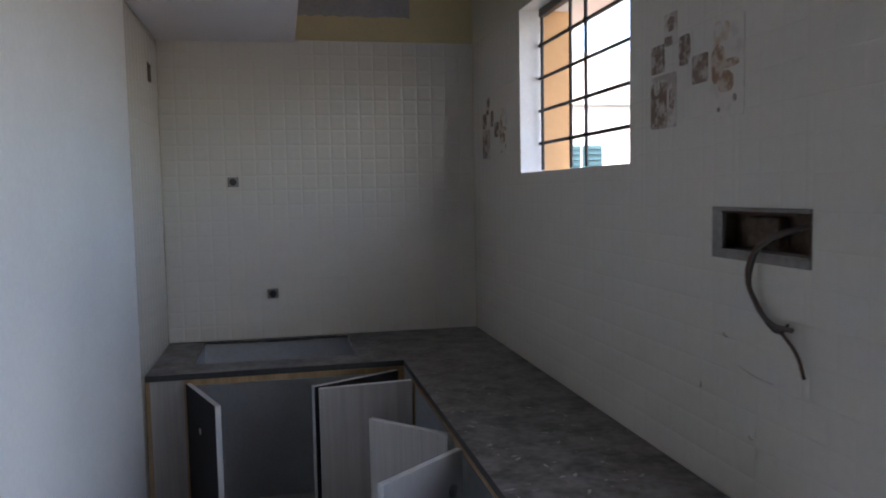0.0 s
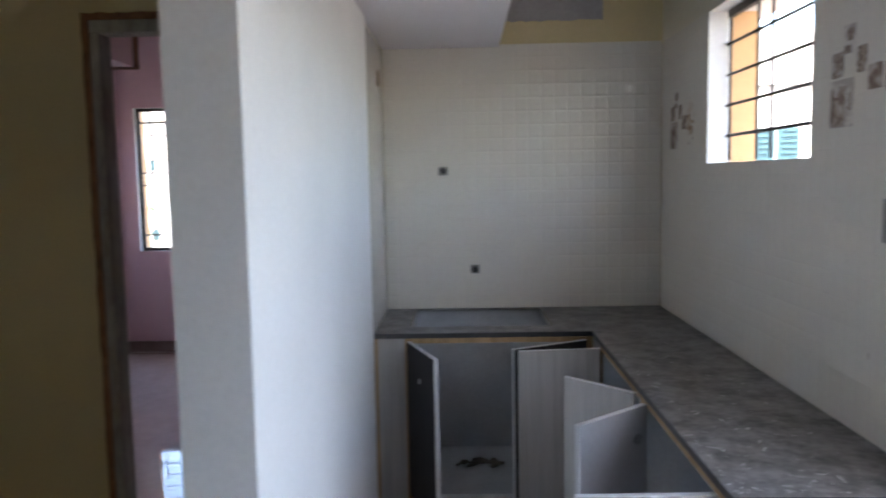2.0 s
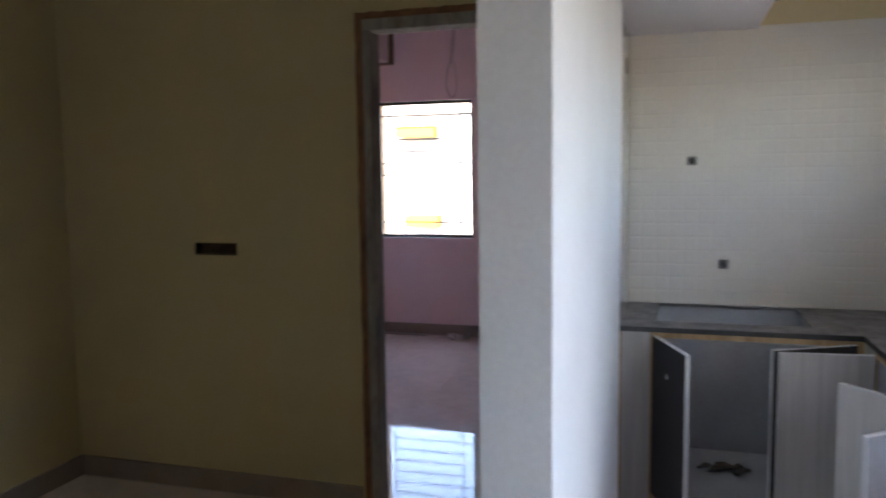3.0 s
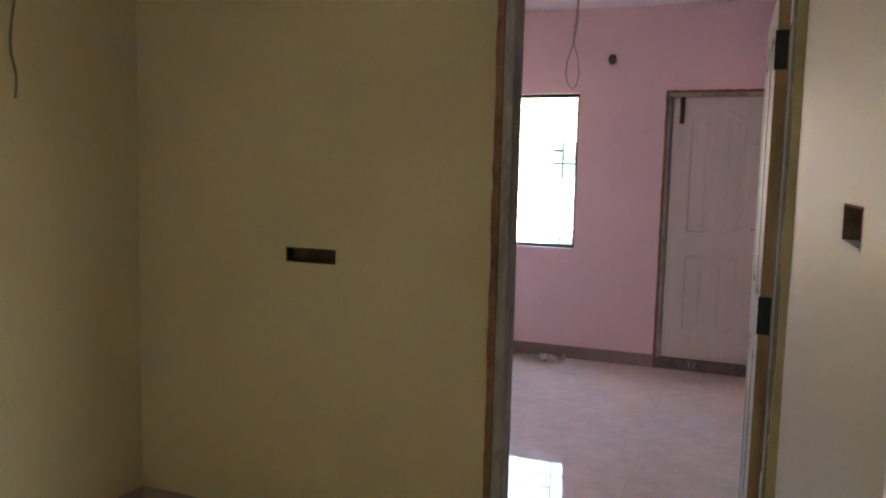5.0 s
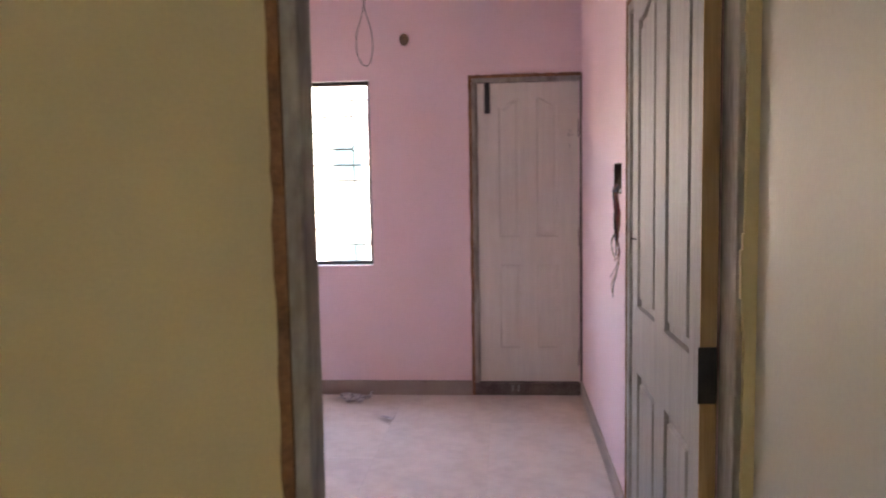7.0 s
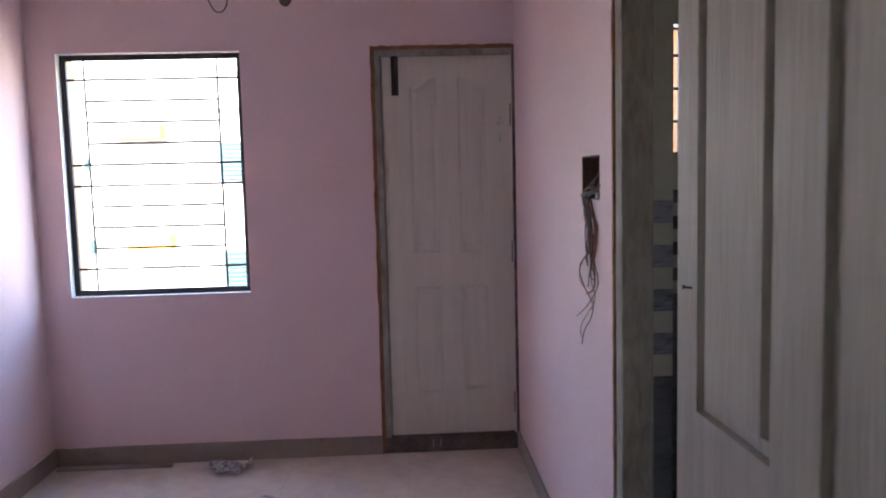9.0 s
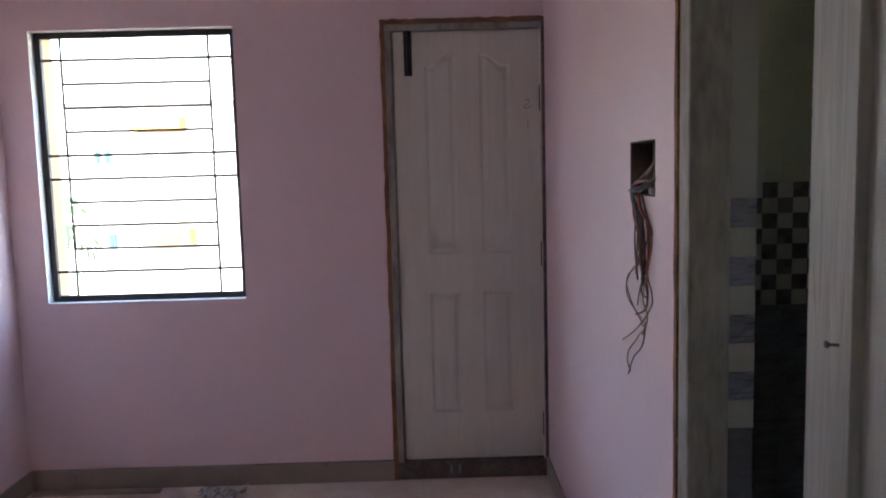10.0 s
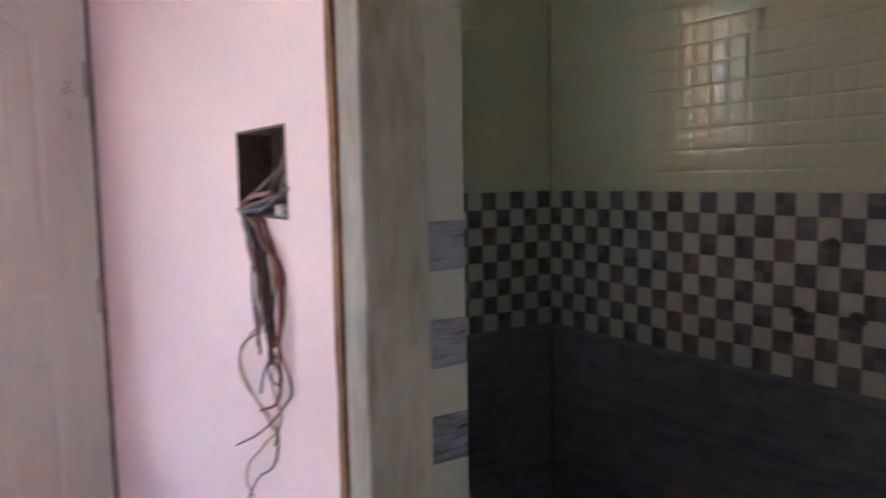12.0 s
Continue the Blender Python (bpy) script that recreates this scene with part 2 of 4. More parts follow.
def tube(name, pts, r, mats, parent=None):
    """A bent wire through the points, as a mesh."""
    cu = bpy.data.curves.new(name, "CURVE")
    cu.dimensions, cu.bevel_depth, cu.bevel_resolution, cu.resolution_u = "3D", r, 2, 6
    sp = cu.splines.new("BEZIER")
    sp.bezier_points.add(len(pts) - 1)
    for b, p in zip(sp.bezier_points, pts):
        b.co, b.handle_left_type, b.handle_right_type = p, "AUTO", "AUTO"
    tmp = bpy.data.objects.new(name, cu)
    scene.collection.objects.link(tmp)
    me = bpy.data.meshes.new_from_object(tmp.evaluated_get(bpy.context.evaluated_depsgraph_get()))
    bpy.data.objects.remove(tmp)
    bpy.data.curves.remove(cu)
    me.materials.clear()
    me.materials.append(mats)
    me.name = name
    ob = new(name, me)
    ob.parent = parent
    return ob


def pocket_wall(axis, a0, a1, z0, z1, t0, t1, holes=(), pockets=(), depth=0.05):
    """A wall as slab() makes it, with shallow recesses sunk from the face t0 besides its openings."""
    mid = t0 + depth * (1 if t1 > t0 else -1)
    bm = slab(axis, a0, a1, z0, z1, t0, mid, [*holes, *pockets])
    tmp = bpy.data.meshes.new("tmp")
    back = slab(axis, a0, a1, z0, z1, mid, t1, holes)
    back.to_mesh(tmp)
    back.free()
    bm.from_mesh(tmp)
    bpy.data.meshes.remove(tmp)
    return bm


# ---- plan, in metres ----
HALL_W, HALL_S, HALL_E = -1.745, -5.6, 2.242
STUB_W, STUB_E, STUB_S = 0.722, 0.858, -1.645
BED_W, BED_E, BED_S, BED_N = -1.702, 0.74, 0.12, 3.564
KIT_W, KIT_E, KIT_N = 0.843, 2.242, 0.932
BATH_W, BATH_E, BATH_S, BATH_N = 0.879, 2.015, 0.985, 2.792
TOP = 2.76
DOOR_L, DOOR_R, LINTEL = -0.202, 0.722, 2.13
OUT = 0.2
CTR_X, CTR_Y, CTR_Z, CTR_S = 1.79, 0.302, 0.809, -1.42
LOFT_X, BD_L, LEAF_TURN = 1.43, 0.006, 90.8
OUT1_X, OUT2_X = 1.142, 1.297
LOOP_X, LOOP_Y = -0.39, 2.05
PAPER_X, PAPER_Y = -0.79, 3.40

EBOX = (-1.425, -1.132, 1.324, 1.406)
BDOOR = (0.955, 1.631, -1, LINTEL)
BBOX = (1.831, 2.05, 1.381, 1.514)

# ---- walls, floor, ceiling ----
S = "structure"
thing("wall_hall_north", pocket_wall("x", HALL_W - 0.15, STUB_W, 0, TOP, 0.0, BED_S, [(DOOR_L, DOOR_R, -1, LINTEL - 0.02)], [(-1.035, -0.82, 1.114, 1.17)], 0.046), [YELLOW, PINK, CEMENT],
          "mustard-yellow painted plaster wall with a bare switch box recess", "wall", S)
thing("wall_hall_west", slab("y", HALL_S, 0.0, 0, TOP, HALL_W, HALL_W - 0.15), [YELLOW, WHITE, CEMENT], "mustard-yellow painted plaster side wall", "wall", S)
thing("wall_hall_south", slab("x", HALL_W - 0.15, HALL_E + OUT, 0, TOP, HALL_S, HALL_S - 0.15), [CREAM, WHITE, CEMENT], "plain cream plaster wall closing the hall", "wall", S)
BOX2 = (-1.36, -1.165, 1.372, 1.432)
thing("wall_kitchen_west", pocket_wall("y", STUB_S, 0.15, 0, TOP, STUB_W, STUB_E, (), [BOX2], 0.046), [CREAM, WHITE, WHITE], "white plastered partition between hall and kitchen", "wall", S)
thing("wall_kitchen_west_tiled", pocket_wall("y", 0.15, KIT_N + 0.006, 0, TOP, KIT_W - 0.006, BED_E + 0.02, (), [(0.69, 0.76, 1.915, 1.995)], 0.03), [CREAM, PINK, CREAM], "partition behind the wall tiles of the kitchen", "wall", S)
KWIN = (-0.717, 0.228, 1.521, LINTEL)
EDOOR = (-2.65, -1.605, -1, 2.15)
thing("wall_kitchen_east", pocket_wall("y", HALL_S, BATH_S, 0, TOP, KIT_E + 0.006, KIT_E + OUT, [KWIN, EDOOR], [EBOX], 0.046), [CREAM, APRICOT, WHITE], "outer wall with the kitchen window and a doorway", "wall", S)
thing("wall_kitchen_north", slab("x", KIT_W - 0.006, KIT_E + OUT, 0, TOP, KIT_N + 0.006, BATH_S), [YELLOW, BTILE, CEMENT], "wall between kitchen and bathroom, yellow above the tiles", "wall", S)
BWIN = (-1.559, -0.65, 0.891, 2.118)
NDOOR = (0.03, 0.72, -1, 2.10)
thing("wall_bedroom_north", slab("x", BED_W - 0.15, BED_E + 0.15, 0, TOP, BED_N, BED_N + OUT, [BWIN, NDOOR]), [PINK, APRICOT, WHITE], "pink painted bedroom wall with window and balcony door", "wall", S)
thing("wall_bedroom_west", slab("y", BED_S, BED_N, 0, TOP, BED_W, BED_W - 0.15), [PINK, WHITE, CEMENT], "pink painted bedroom side wall", "wall", S)
thing("wall_bedroom_east", pocket_wall("y", KIT_N + 0.006, BED_N, 0, TOP, BED_E, BATH_W - 0.006, [BDOOR], [BBOX], 0.062), [PINK, GROUT, CEMENT], "pink painted wall with the bathroom doorway", "wall", S)
thing("wall_bedroom_east_lower", slab("y", 0.0, KIT_N + 0.006, 0, TOP, BED_E, BED_E + 0.02), [PINK, CEMENT, CEMENT], "pink painted wall behind the door leaf", "wall", S)
BAWIN = (0.95, 1.362, 1.535, 2.07)
thing("wall_bath_north", slab("x", BATH_W - 0.01, BATH_E + OUT, 0, TOP, BATH_N + 0.006, BATH_N + OUT, [BAWIN]), [BGROUT, APRICOT, WHITE], "bathroom wall with a small high window", "wall", S)
thing("wall_bath_east", slab("y", BATH_S, BATH_N, 0, TOP, BATH_E + 0.006, BATH_E + OUT), [BGROUT, APRICOT, WHITE], "tiled bathroom outer wall", "wall", S)
thing("ceiling", box(HALL_W - 0.15, HALL_S - 0.15, TOP, KIT_E + OUT, BED_N + OUT, TOP + 0.14), SOFFIT, "flat white ceiling slab over all rooms", "ceiling", S)
thing("floor", box(HALL_W - 0.15, HALL_S - 0.15, -0.15, KIT_E + OUT, BED_N + OUT, -0.008), GROUT, "screed bed under polished beige floor tiles", "floor", S)

# loft slabs above the counter and over the bedroom entrance
thing("loft_kitchen", box(KIT_W, -0.55, 2.127, LOFT_X, KIT_N, 2.20, 0.004), SOFFIT, "white painted concrete loft slab over the kitchen", "loft", S)
lf = thing("loft_bedroom", box(BED_W, BED_S, 2.085, -0.46, 1.03, 2.70, 0.003), PINK, "pink painted storage loft beside the bedroom door", "loft", S)
part("fascia", box(BED_W, 1.03, 2.08, -0.455, 1.10, 2.72, 0.003), MORTAR, lf, "dark brown loft fascia board")

# skirting tiles
for name, b in (("baseboard_hall_north", (HALL_W + 0.012, -0.012, 0, -0.226, 0.0, 0.1)), ("baseboard_hall_west", (HALL_W, HALL_S, 0, HALL_W + 0.012, 0.0, 0.1)),
                ("baseboard_partition", (STUB_W - 0.012, STUB_S, 0, STUB_W, 0.0, 0.1)), ("baseboard_partition_end", (STUB_W, STUB_S - 0.012, 0, STUB_E, STUB_S, 0.1)),
                ("baseboard_bedroom_west", (BED_W, BED_S + 0.012, 0, BED_W + 0.012, BED_N, 0.1)), ("baseboard_bedroom_north", (BED_W + 0.012, BED_N - 0.012, 0, BD_L, BED_N, 0.1)),
                ("baseboard_bedroom_east", (BED_E - 0.012, 1.70, 0, BED_E, BED_N - 0.012, 0.1)), ("baseboard_bedroom_entry", (BED_E - 0.012, 0.13, 0, BED_E, 0.83, 0.1))):
    thing(name, box(*b, 0.002), SKIRT, "low brown-beige ceramic skirting along the wall", "baseboard", S)


# ---- doors ----
def door_frame(name, axis, a0, a1, top, t0, t1, label, width=0.06, mortar=0.028, face=-1, wood=None, last=None, head=None):
    """Two posts and a head between a0 and a1, with ragged mortar bands on the wall round it on the side face."""
    e = empty(name, (0, 0, 0), label, "door frame", kind=S)

    def bar(n, p0, p1, z0, z1, u0, u1, mats, lab="", bev=0.004):
        c = (p0, u0, z0, p1, u1, z1) if axis == "x" else (u0, p0, z0, u1, p1, z1)
        return part(n, box(*c, bev), mats, e, lab)

    wood, head = wood or FRAMEWOOD, head or width
    bar("post", a0, a0 + width, 0, top - head, t0, t1, wood)
    bar("post", a1 - (last or width), a1, 0, top - head, t0, t1, wood)
    bar("head", a0, a1, top - head, top, t0, t1, wood)
    f = t0 if face < 0 else t1
    g0, g1 = (f - 0.004, f + 0.02) if face < 0 else (f - 0.02, f + 0.004)
    if mortar:
        rnd = random.Random(len(name))
        for nm, p0, p1, z0, z1 in (("mortar_band", a0 - mortar, a0, 0, top), ("mortar_band", a1, a1 + mortar, 0, top), ("mortar_band", a0 - mortar, a1 + mortar, top, top + mortar)):
            bm = bmesh.new()
            tall = z1 - z0 > p1 - p0
            n = 40
            pts = []
            for i in range(n + 1):
                k = i / n
                j = 0.006 * (rnd.random() - 0.5)
                if nm and tall:
                    z = z0 + k * (z1 - z0)
                    outer = p0 if p0 < a0 else p1
                    inner = a0 if p0 < a0 else a1
                    pts.append(((outer + j, z), (inner, z)))
                else:
                    p = p0 + k * (p1 - p0)
                    pts.append(((p, z1 + j), (p, z0)))
            vs = []
            for o, i in pts:
                row = [(o[0], g0 if face < 0 else g1, o[1]), (i[0], g0 if face < 0 else g1, i[1]), (i[0], g1 if face < 0 else g0, i[1]), (o[0], g1 if face < 0 else g0, o[1])]
                vs.append([bm.verts.new(r if axis == "x" else (r[1], r[0], r[2])) for r in row])
            for u, v in zip(vs, vs[1:]):
                for c in range(4):
                    bm.faces.new((u[c], u[(c + 1) % 4], v[(c + 1) % 4], v[c]))
            bm.faces.new(vs[0])
            bm.faces.new(vs[-1][::-1])
            bmesh.ops.recalc_face_normals(bm, faces=bm.faces)
            part(nm, bm, MORTAR, e, "ragged red-brown mortar edge")
    return e


def arch(x0, x1, z0, z1, rise, side):
    """Outline of a panel whose top sweeps up towards one side."""
    pts = [(x0, z0), (x1, z0)]
    n = 14
    for i in range(n + 1):
        k = i / n
        s = k if side < 0 else 1 - k
        u = 0.5 - 0.5 * math.cos(math.pi * min(1, max(0, (s - 0.15) / 0.75)))
        pts.append((x1 + (x0 - x1) * k, z1 - rise + rise * u))
    return pts


def panel_leaf(name, place, width, height, thick, label, rz=0.0, st=0.095, mid=0.12, low=(0.22, 0.865), high=1.08, groove=0.012, skin=None, edge=(0.003, 0.026, 0.031)):
    """A moulded four-panel door leaf: local x along the leaf from the hinge, y across it."""
    e = empty(name, place, label, "door", rz=rz)
    h = thick / 2
    pw = (width - 2 * st - mid) / 2
    part("slab", box(0, -h + 0.0135, 0, width, h - 0.0135, height, 0.002), [LEAFPAINT], e)
    zs = (low, (high, height - 0.10))
    for s in (-1, 1):
        y0, y1 = (s * (h - 0.0061), s * h)
        # skin: one sheet with four sunk panels, each with a raised field
        bm = bmesh.new()
        outline = [(0, 0), (width, 0), (width, height), (0, height)]
        loops = []
        for k in (0, 1):
            x0 = st + k * (pw + mid)
            loops.append((x0, x0 + pw, *zs[0], 0.0, 1))
            loops.append((x0, x0 + pw, *zs[1], 0.05, 1 if k == 0 else -1))

        def ring(pts, y):
            return [bm.verts.new((x, y, z)) for x, z in pts]
        out = ring(outline, y1)
        edges = [bm.edges.new((out[i], out[(i + 1) % 4])) for i in range(4)]
        inner = []
        for lp in loops:
            def inset(d, q=lp):
                return arch(q[0] + d, q[1] - d, q[2] + d, q[3] - d, q[4], q[5])

            clean = inset(0)
            r0 = ring(clean, y1)
            n = len(r0)
            edges += [bm.edges.new((r0[i], r0[(i + 1) % n])) for i in range(n)]
            prev = r0
            for d, dep in zip(edge, (groove, groove, 0.0012)):
                nxt = ring(inset(d), y1 - s * dep)
                for i in range(n):
                    bm.faces.new((prev[i], prev[(i + 1) % n], nxt[(i + 1) % n], nxt[i]))
                prev = nxt
            bm.faces.new(prev)
        bmesh.ops.triangle_fill(bm, use_beauty=True, use_dissolve=False, edges=edges)
        bmesh.ops.recalc_face_normals(bm, faces=bm.faces)
        if sum(f.normal.y * f.calc_area() for f in bm.faces) * s < 0:
            bmesh.ops.reverse_faces(bm, faces=bm.faces)
        part("moulded_skin", bm, skin or LEAFPAINT, e, "moulded skin with four sunk panels")
    return e


door_frame("door_frame_bedroom", "x", DOOR_L + 0.012, DOOR_R, LINTEL - 0.02, -0.004, 0.105, "grey primed wooden door frame of the bedroom", width=0.036, last=0.036, head=0.048, mortar=0.026)
lip = bmesh.new()
rl = random.Random(3)
for i in range(68):
    z0, z1 = i * 0.03125, (i + 1) * 0.03125
    edge = 0.697 + 0.006 * noise.noise(Vector((0, 0.3, z0 * 3.1))) + rl.uniform(-0.0015, 0.0015)
    if 1.18 < z0 < 1.34:
        edge -= 0.008 * math.sin((z0 - 1.18) / 0.16 * math.pi)
    box(edge, -0.018, z0, DOOR_R, -0.0045, z1, bm=lip)
thing("trim_plaster_lip", lip, YELLOW, "ragged yellow-painted plaster lip over the door frame", "plaster", S)
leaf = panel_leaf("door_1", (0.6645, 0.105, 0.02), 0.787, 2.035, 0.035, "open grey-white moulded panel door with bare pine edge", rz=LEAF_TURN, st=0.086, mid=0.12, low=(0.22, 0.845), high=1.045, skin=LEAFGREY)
part("hinge_edge", box(-0.004, -0.0172, 0, 0.0, 0.0172, 2.035), PINE, leaf, "bare pine lipping")
for z in (0.22, 1.02, 1.845):
    part("hinge", box(-0.008, -0.0165, z - 0.06, -0.004, 0.022, z + 0.06, 0.001), BLACKPAINT, leaf, "black butt hinge")
for z0, z1 in ((0, 0.018), (2.017, 2.035)):
    part("rail_edge", box(0.001, -0.0172, z0, 0.786, 0.0172, z1), PINE, leaf)
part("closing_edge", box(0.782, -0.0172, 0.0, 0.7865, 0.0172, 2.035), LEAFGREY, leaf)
nail = rod((0.724, 0.017, 1.247), (0.712, 0.036, 1.251), 0.0018)
bmesh.ops.create_cone(nail, cap_ends=True, segments=10, radius1=0.004, radius2=0.004, depth=0.002, matrix=pose(0.712, 0.036, 1.251, 90, 0, 0))
part("nail", nail, IRON, leaf, "iron nail sticking out")

door_frame("door_frame_balcony", "x", BD_L + 0.02, BED_E - 0.008, LINTEL - 0.02, BED_N - 0.003, BED_N + 0.09, "grey primed frame of the balcony door", width=0.03, mortar=0.02, last=0.008)
sill = thing("door_threshold", box(BD_L, BED_N - 0.006, 0, BED_E - 0.004, BED_N + 0.1, 0.085, 0.006), SILLCEMENT, "dark rough cement threshold under the balcony door", "threshold", S)
for k in (0.27, 0.31):
    part("bolt_end", rod((k + BD_L, BED_N - 0.012, 0.03), (k + BD_L, BED_N - 0.012, 0.07), 0.005), STEEL, sill, "bright steel bolt end")
fr = bpy.data.objects["door_frame_balcony"]
for q in ((BD_L + 0.045, 0.06, BD_L + 0.075, LINTEL - 0.05), (BED_E - 0.035, 0.06, BED_E - 0.01, LINTEL - 0.05), (BD_L + 0.045, LINTEL - 0.075, BED_E - 0.01, LINTEL - 0.04), (BD_L + 0.045, 0.05, BED_E - 0.01, 0.115)):
    part("stop", box(q[0], BED_N + 0.055, q[1], q[2], BED_N + 0.1, q[3]), FRAMEWOOD, fr)
bl = panel_leaf("door_2", (BED_E - 0.018, BED_N + 0.035, 0.092), BED_E - 0.018 - (BD_L + 0.058), 1.985, 0.035, "closed off-white moulded panel balcony door", rz=180, st=0.135, mid=0.105, low=(0.225, 0.795), high=0.975, groove=0.0048, edge=(0.011, 0.018, 0.034))
wd = BED_E - 0.018 - (BD_L + 0.058)
bolt = part("tower_bolt", box(wd - 0.082, 0.0175, 1.79, wd - 0.046, 0.026, 1.995, 0.002), BLACKPAINT, bl, "black tower bolt")
part("bolt_rod", rod((wd - 0.064, 0.030, 1.80), (wd - 0.064, 0.030, 2.01), 0.006), BLACKPAINT, bolt)
for z in (0.16, 0.97, 1.68):
    part("hinge", box(-0.009, 0.0175, z - 0.058, 0.006, 0.034, z + 0.058, 0.003), BLACKPAINT, bl, "dark butt hinge")

gap, rg = bmesh.new(), random.Random(31)
for i in range(64):
    z = 0.09 + 0.0315 * i
    d = 0.013 + 0.004 * noise.noise(Vector((0.4, 0.1, z * 4))) + rg.uniform(-0.002, 0.002)
    box(BED_E - d, BED_N - 0.0085, z, BED_E - 0.0005, BED_N - 0.0035, z + 0.0315, bm=gap)
thing("trim_balcony_cement", gap, SILLCEMENT, "ragged grey-brown cement edge beside the balcony door", "cement edge", S)

door_frame("door_frame_bath", "y", 0.955, 1.649, LINTEL, BED_E - 0.004, BED_E + 0.082, "grey weathered wooden frame of the bathroom doorway", width=0.043, mortar=0.018, last=0.061)


# ---- windows with grilles ----
def window_grille(name, axis, a0, a1, z0, z1, t, label, bars, uprights, short=(), frame_t=0.028, sides=("low", "high", "sill", "head")):
    """A steel frame in the opening with round bars: bars are heights, uprights places along the wall."""
    e = empty(name, (0, 0, 0), label, "window", kind=S)

    def b(n, p0, p1, q0, q1, d, mats):
        c = (p0, t - d, q0, p1, t + d, q1) if axis == "x" else (t - d, p0, q0, t + d, p1, q1)
        return part(n, box(*c, 0.002), mats, e)

    places = {"low": (a0, a0 + frame_t, z0, z1), "high": (a1 - frame_t, a1, z0, z1),
              "sill": (a0 + frame_t, a1 - frame_t, z0, z0 + frame_t), "head": (a0 + frame_t, a1 - frame_t, z1 - frame_t, z1)}
    for side in sides:
        b("frame_bar", *places[side], 0.012, IRON)

    def at(a, z):
        return (a, t, z) if axis == "x" else (t, a, z)

    for u in uprights:
        part("upright_bar", rod(at(u, z0 + 0.01), at(u, z1 - 0.01), 0.0065), IRON, e)
    for z, p, q in bars:
        part("cross_bar", rod(at(p, z), at(q, z), 0.0065), IRON, e)
    for z, u in short:
        s = bmesh.new()
        bmesh.ops.create_uvsphere(s, u_segments=8, v_segments=6, radius=0.011, matrix=Matrix.Translation(at(u, z)))
        part("weld", s, IRON, e)
    return e


bw0, bw1, bz0, bz1 = BWIN
bl_u, br_u = -1.447, -0.779
rows_b = []
for i in range(10):
    full = i in (0, 4, 5, 9)
    rows_b.append((1.996 - 0.1075 * i, bw0 if full else bl_u, bw1 if full else br_u))
window_grille("window_bedroom", "x", bw0, bw1, bz0, bz1, BED_N + 0.06, "open bedroom window with a dark iron bar grille", rows_b, (bl_u, br_u))
kw0, kw1, kz0, kz1 = KWIN
rows_k = [(1.632 + 0.1225 * i, kw0, kw1) for i in range(4)]
window_grille("window_kitchen", "y", kw0, kw1, kz0, kz1, KIT_E + 0.085, "open kitchen window with a dark iron bar grille", rows_k, (0.197, -0.093, -0.226, -0.58), frame_t=0.03, short=[(z, u) for z in (1.632, 1.9995) for u in (0.197, -0.093, -0.226)], sides=("low", "head"))
aw0, aw1, az0, az1 = BAWIN
window_grille("window_bath", "x", aw0, aw1, az0, az1, BATH_N + 0.1, "small high bathroom window with iron bars", [(az0 + 0.14 * i, aw0, aw1) for i in range(1, 4)], (aw0 + 0.15,), frame_t=0.007)

# apricot paint on the outer half of the window reveals
for nm, b in (("window_reveal_kitchen", (KIT_E + 0.10, kw1 - 0.005, kz0, KIT_E + OUT + 0.004, kw1 + 0.001, kz1)), ("window_reveal_bedroom", (bw0 - 0.001, BED_N + 0.075, bz0, bw0 + 0.005, BED_N + OUT + 0.004, bz1)),
              ("window_reveal_bath", (aw1 - 0.005, BATH_N + 0.115, az0, aw1 + 0.001, BATH_N + OUT + 0.004, az1))):
    thing(nm, box(*b), APRICOT, "apricot painted outer window reveal", "window reveal", S)
thing("wall_outer_return", box(BATH_W - 0.0055, BATH_N + OUT + 0.002, 0, BATH_W + 0.004, BED_N, TOP), APRICOT, "apricot painted outer wall beside the bathroom window", "wall", S)
# dark frame of the side doorway
door_frame("door_frame_side", "y", EDOOR[0], EDOOR[1], EDOOR[3], KIT_E + 0.05, KIT_E + 0.17, "dark stained frame of the side doorway", width=0.03, mortar=0, wood=IRON)

rough, rj = bmesh.new(), random.Random(21)
for i in range(86):
    z = 0.025 * i
    d = 0.004 + 0.004 * noise.noise(Vector((0.2, 0.7, z * 5))) + rj.uniform(-0.0015, 0.0025)
    box(KIT_E + 0.0465, EDOOR[1] - max(0.001, d), z, KIT_E + 0.0495, EDOOR[1] + 0.002, z + 0.025, bm=rough)
thing("trim_side_plaster", rough, WHITE, "ragged white plaster edge along the dark side door frame", "plaster", S)

# ---- kitchen ----
Z0, Z1 = CTR_Z - 0.022, CTR_Z
SINK = (0.998, 0.455, 1.624, 0.885)


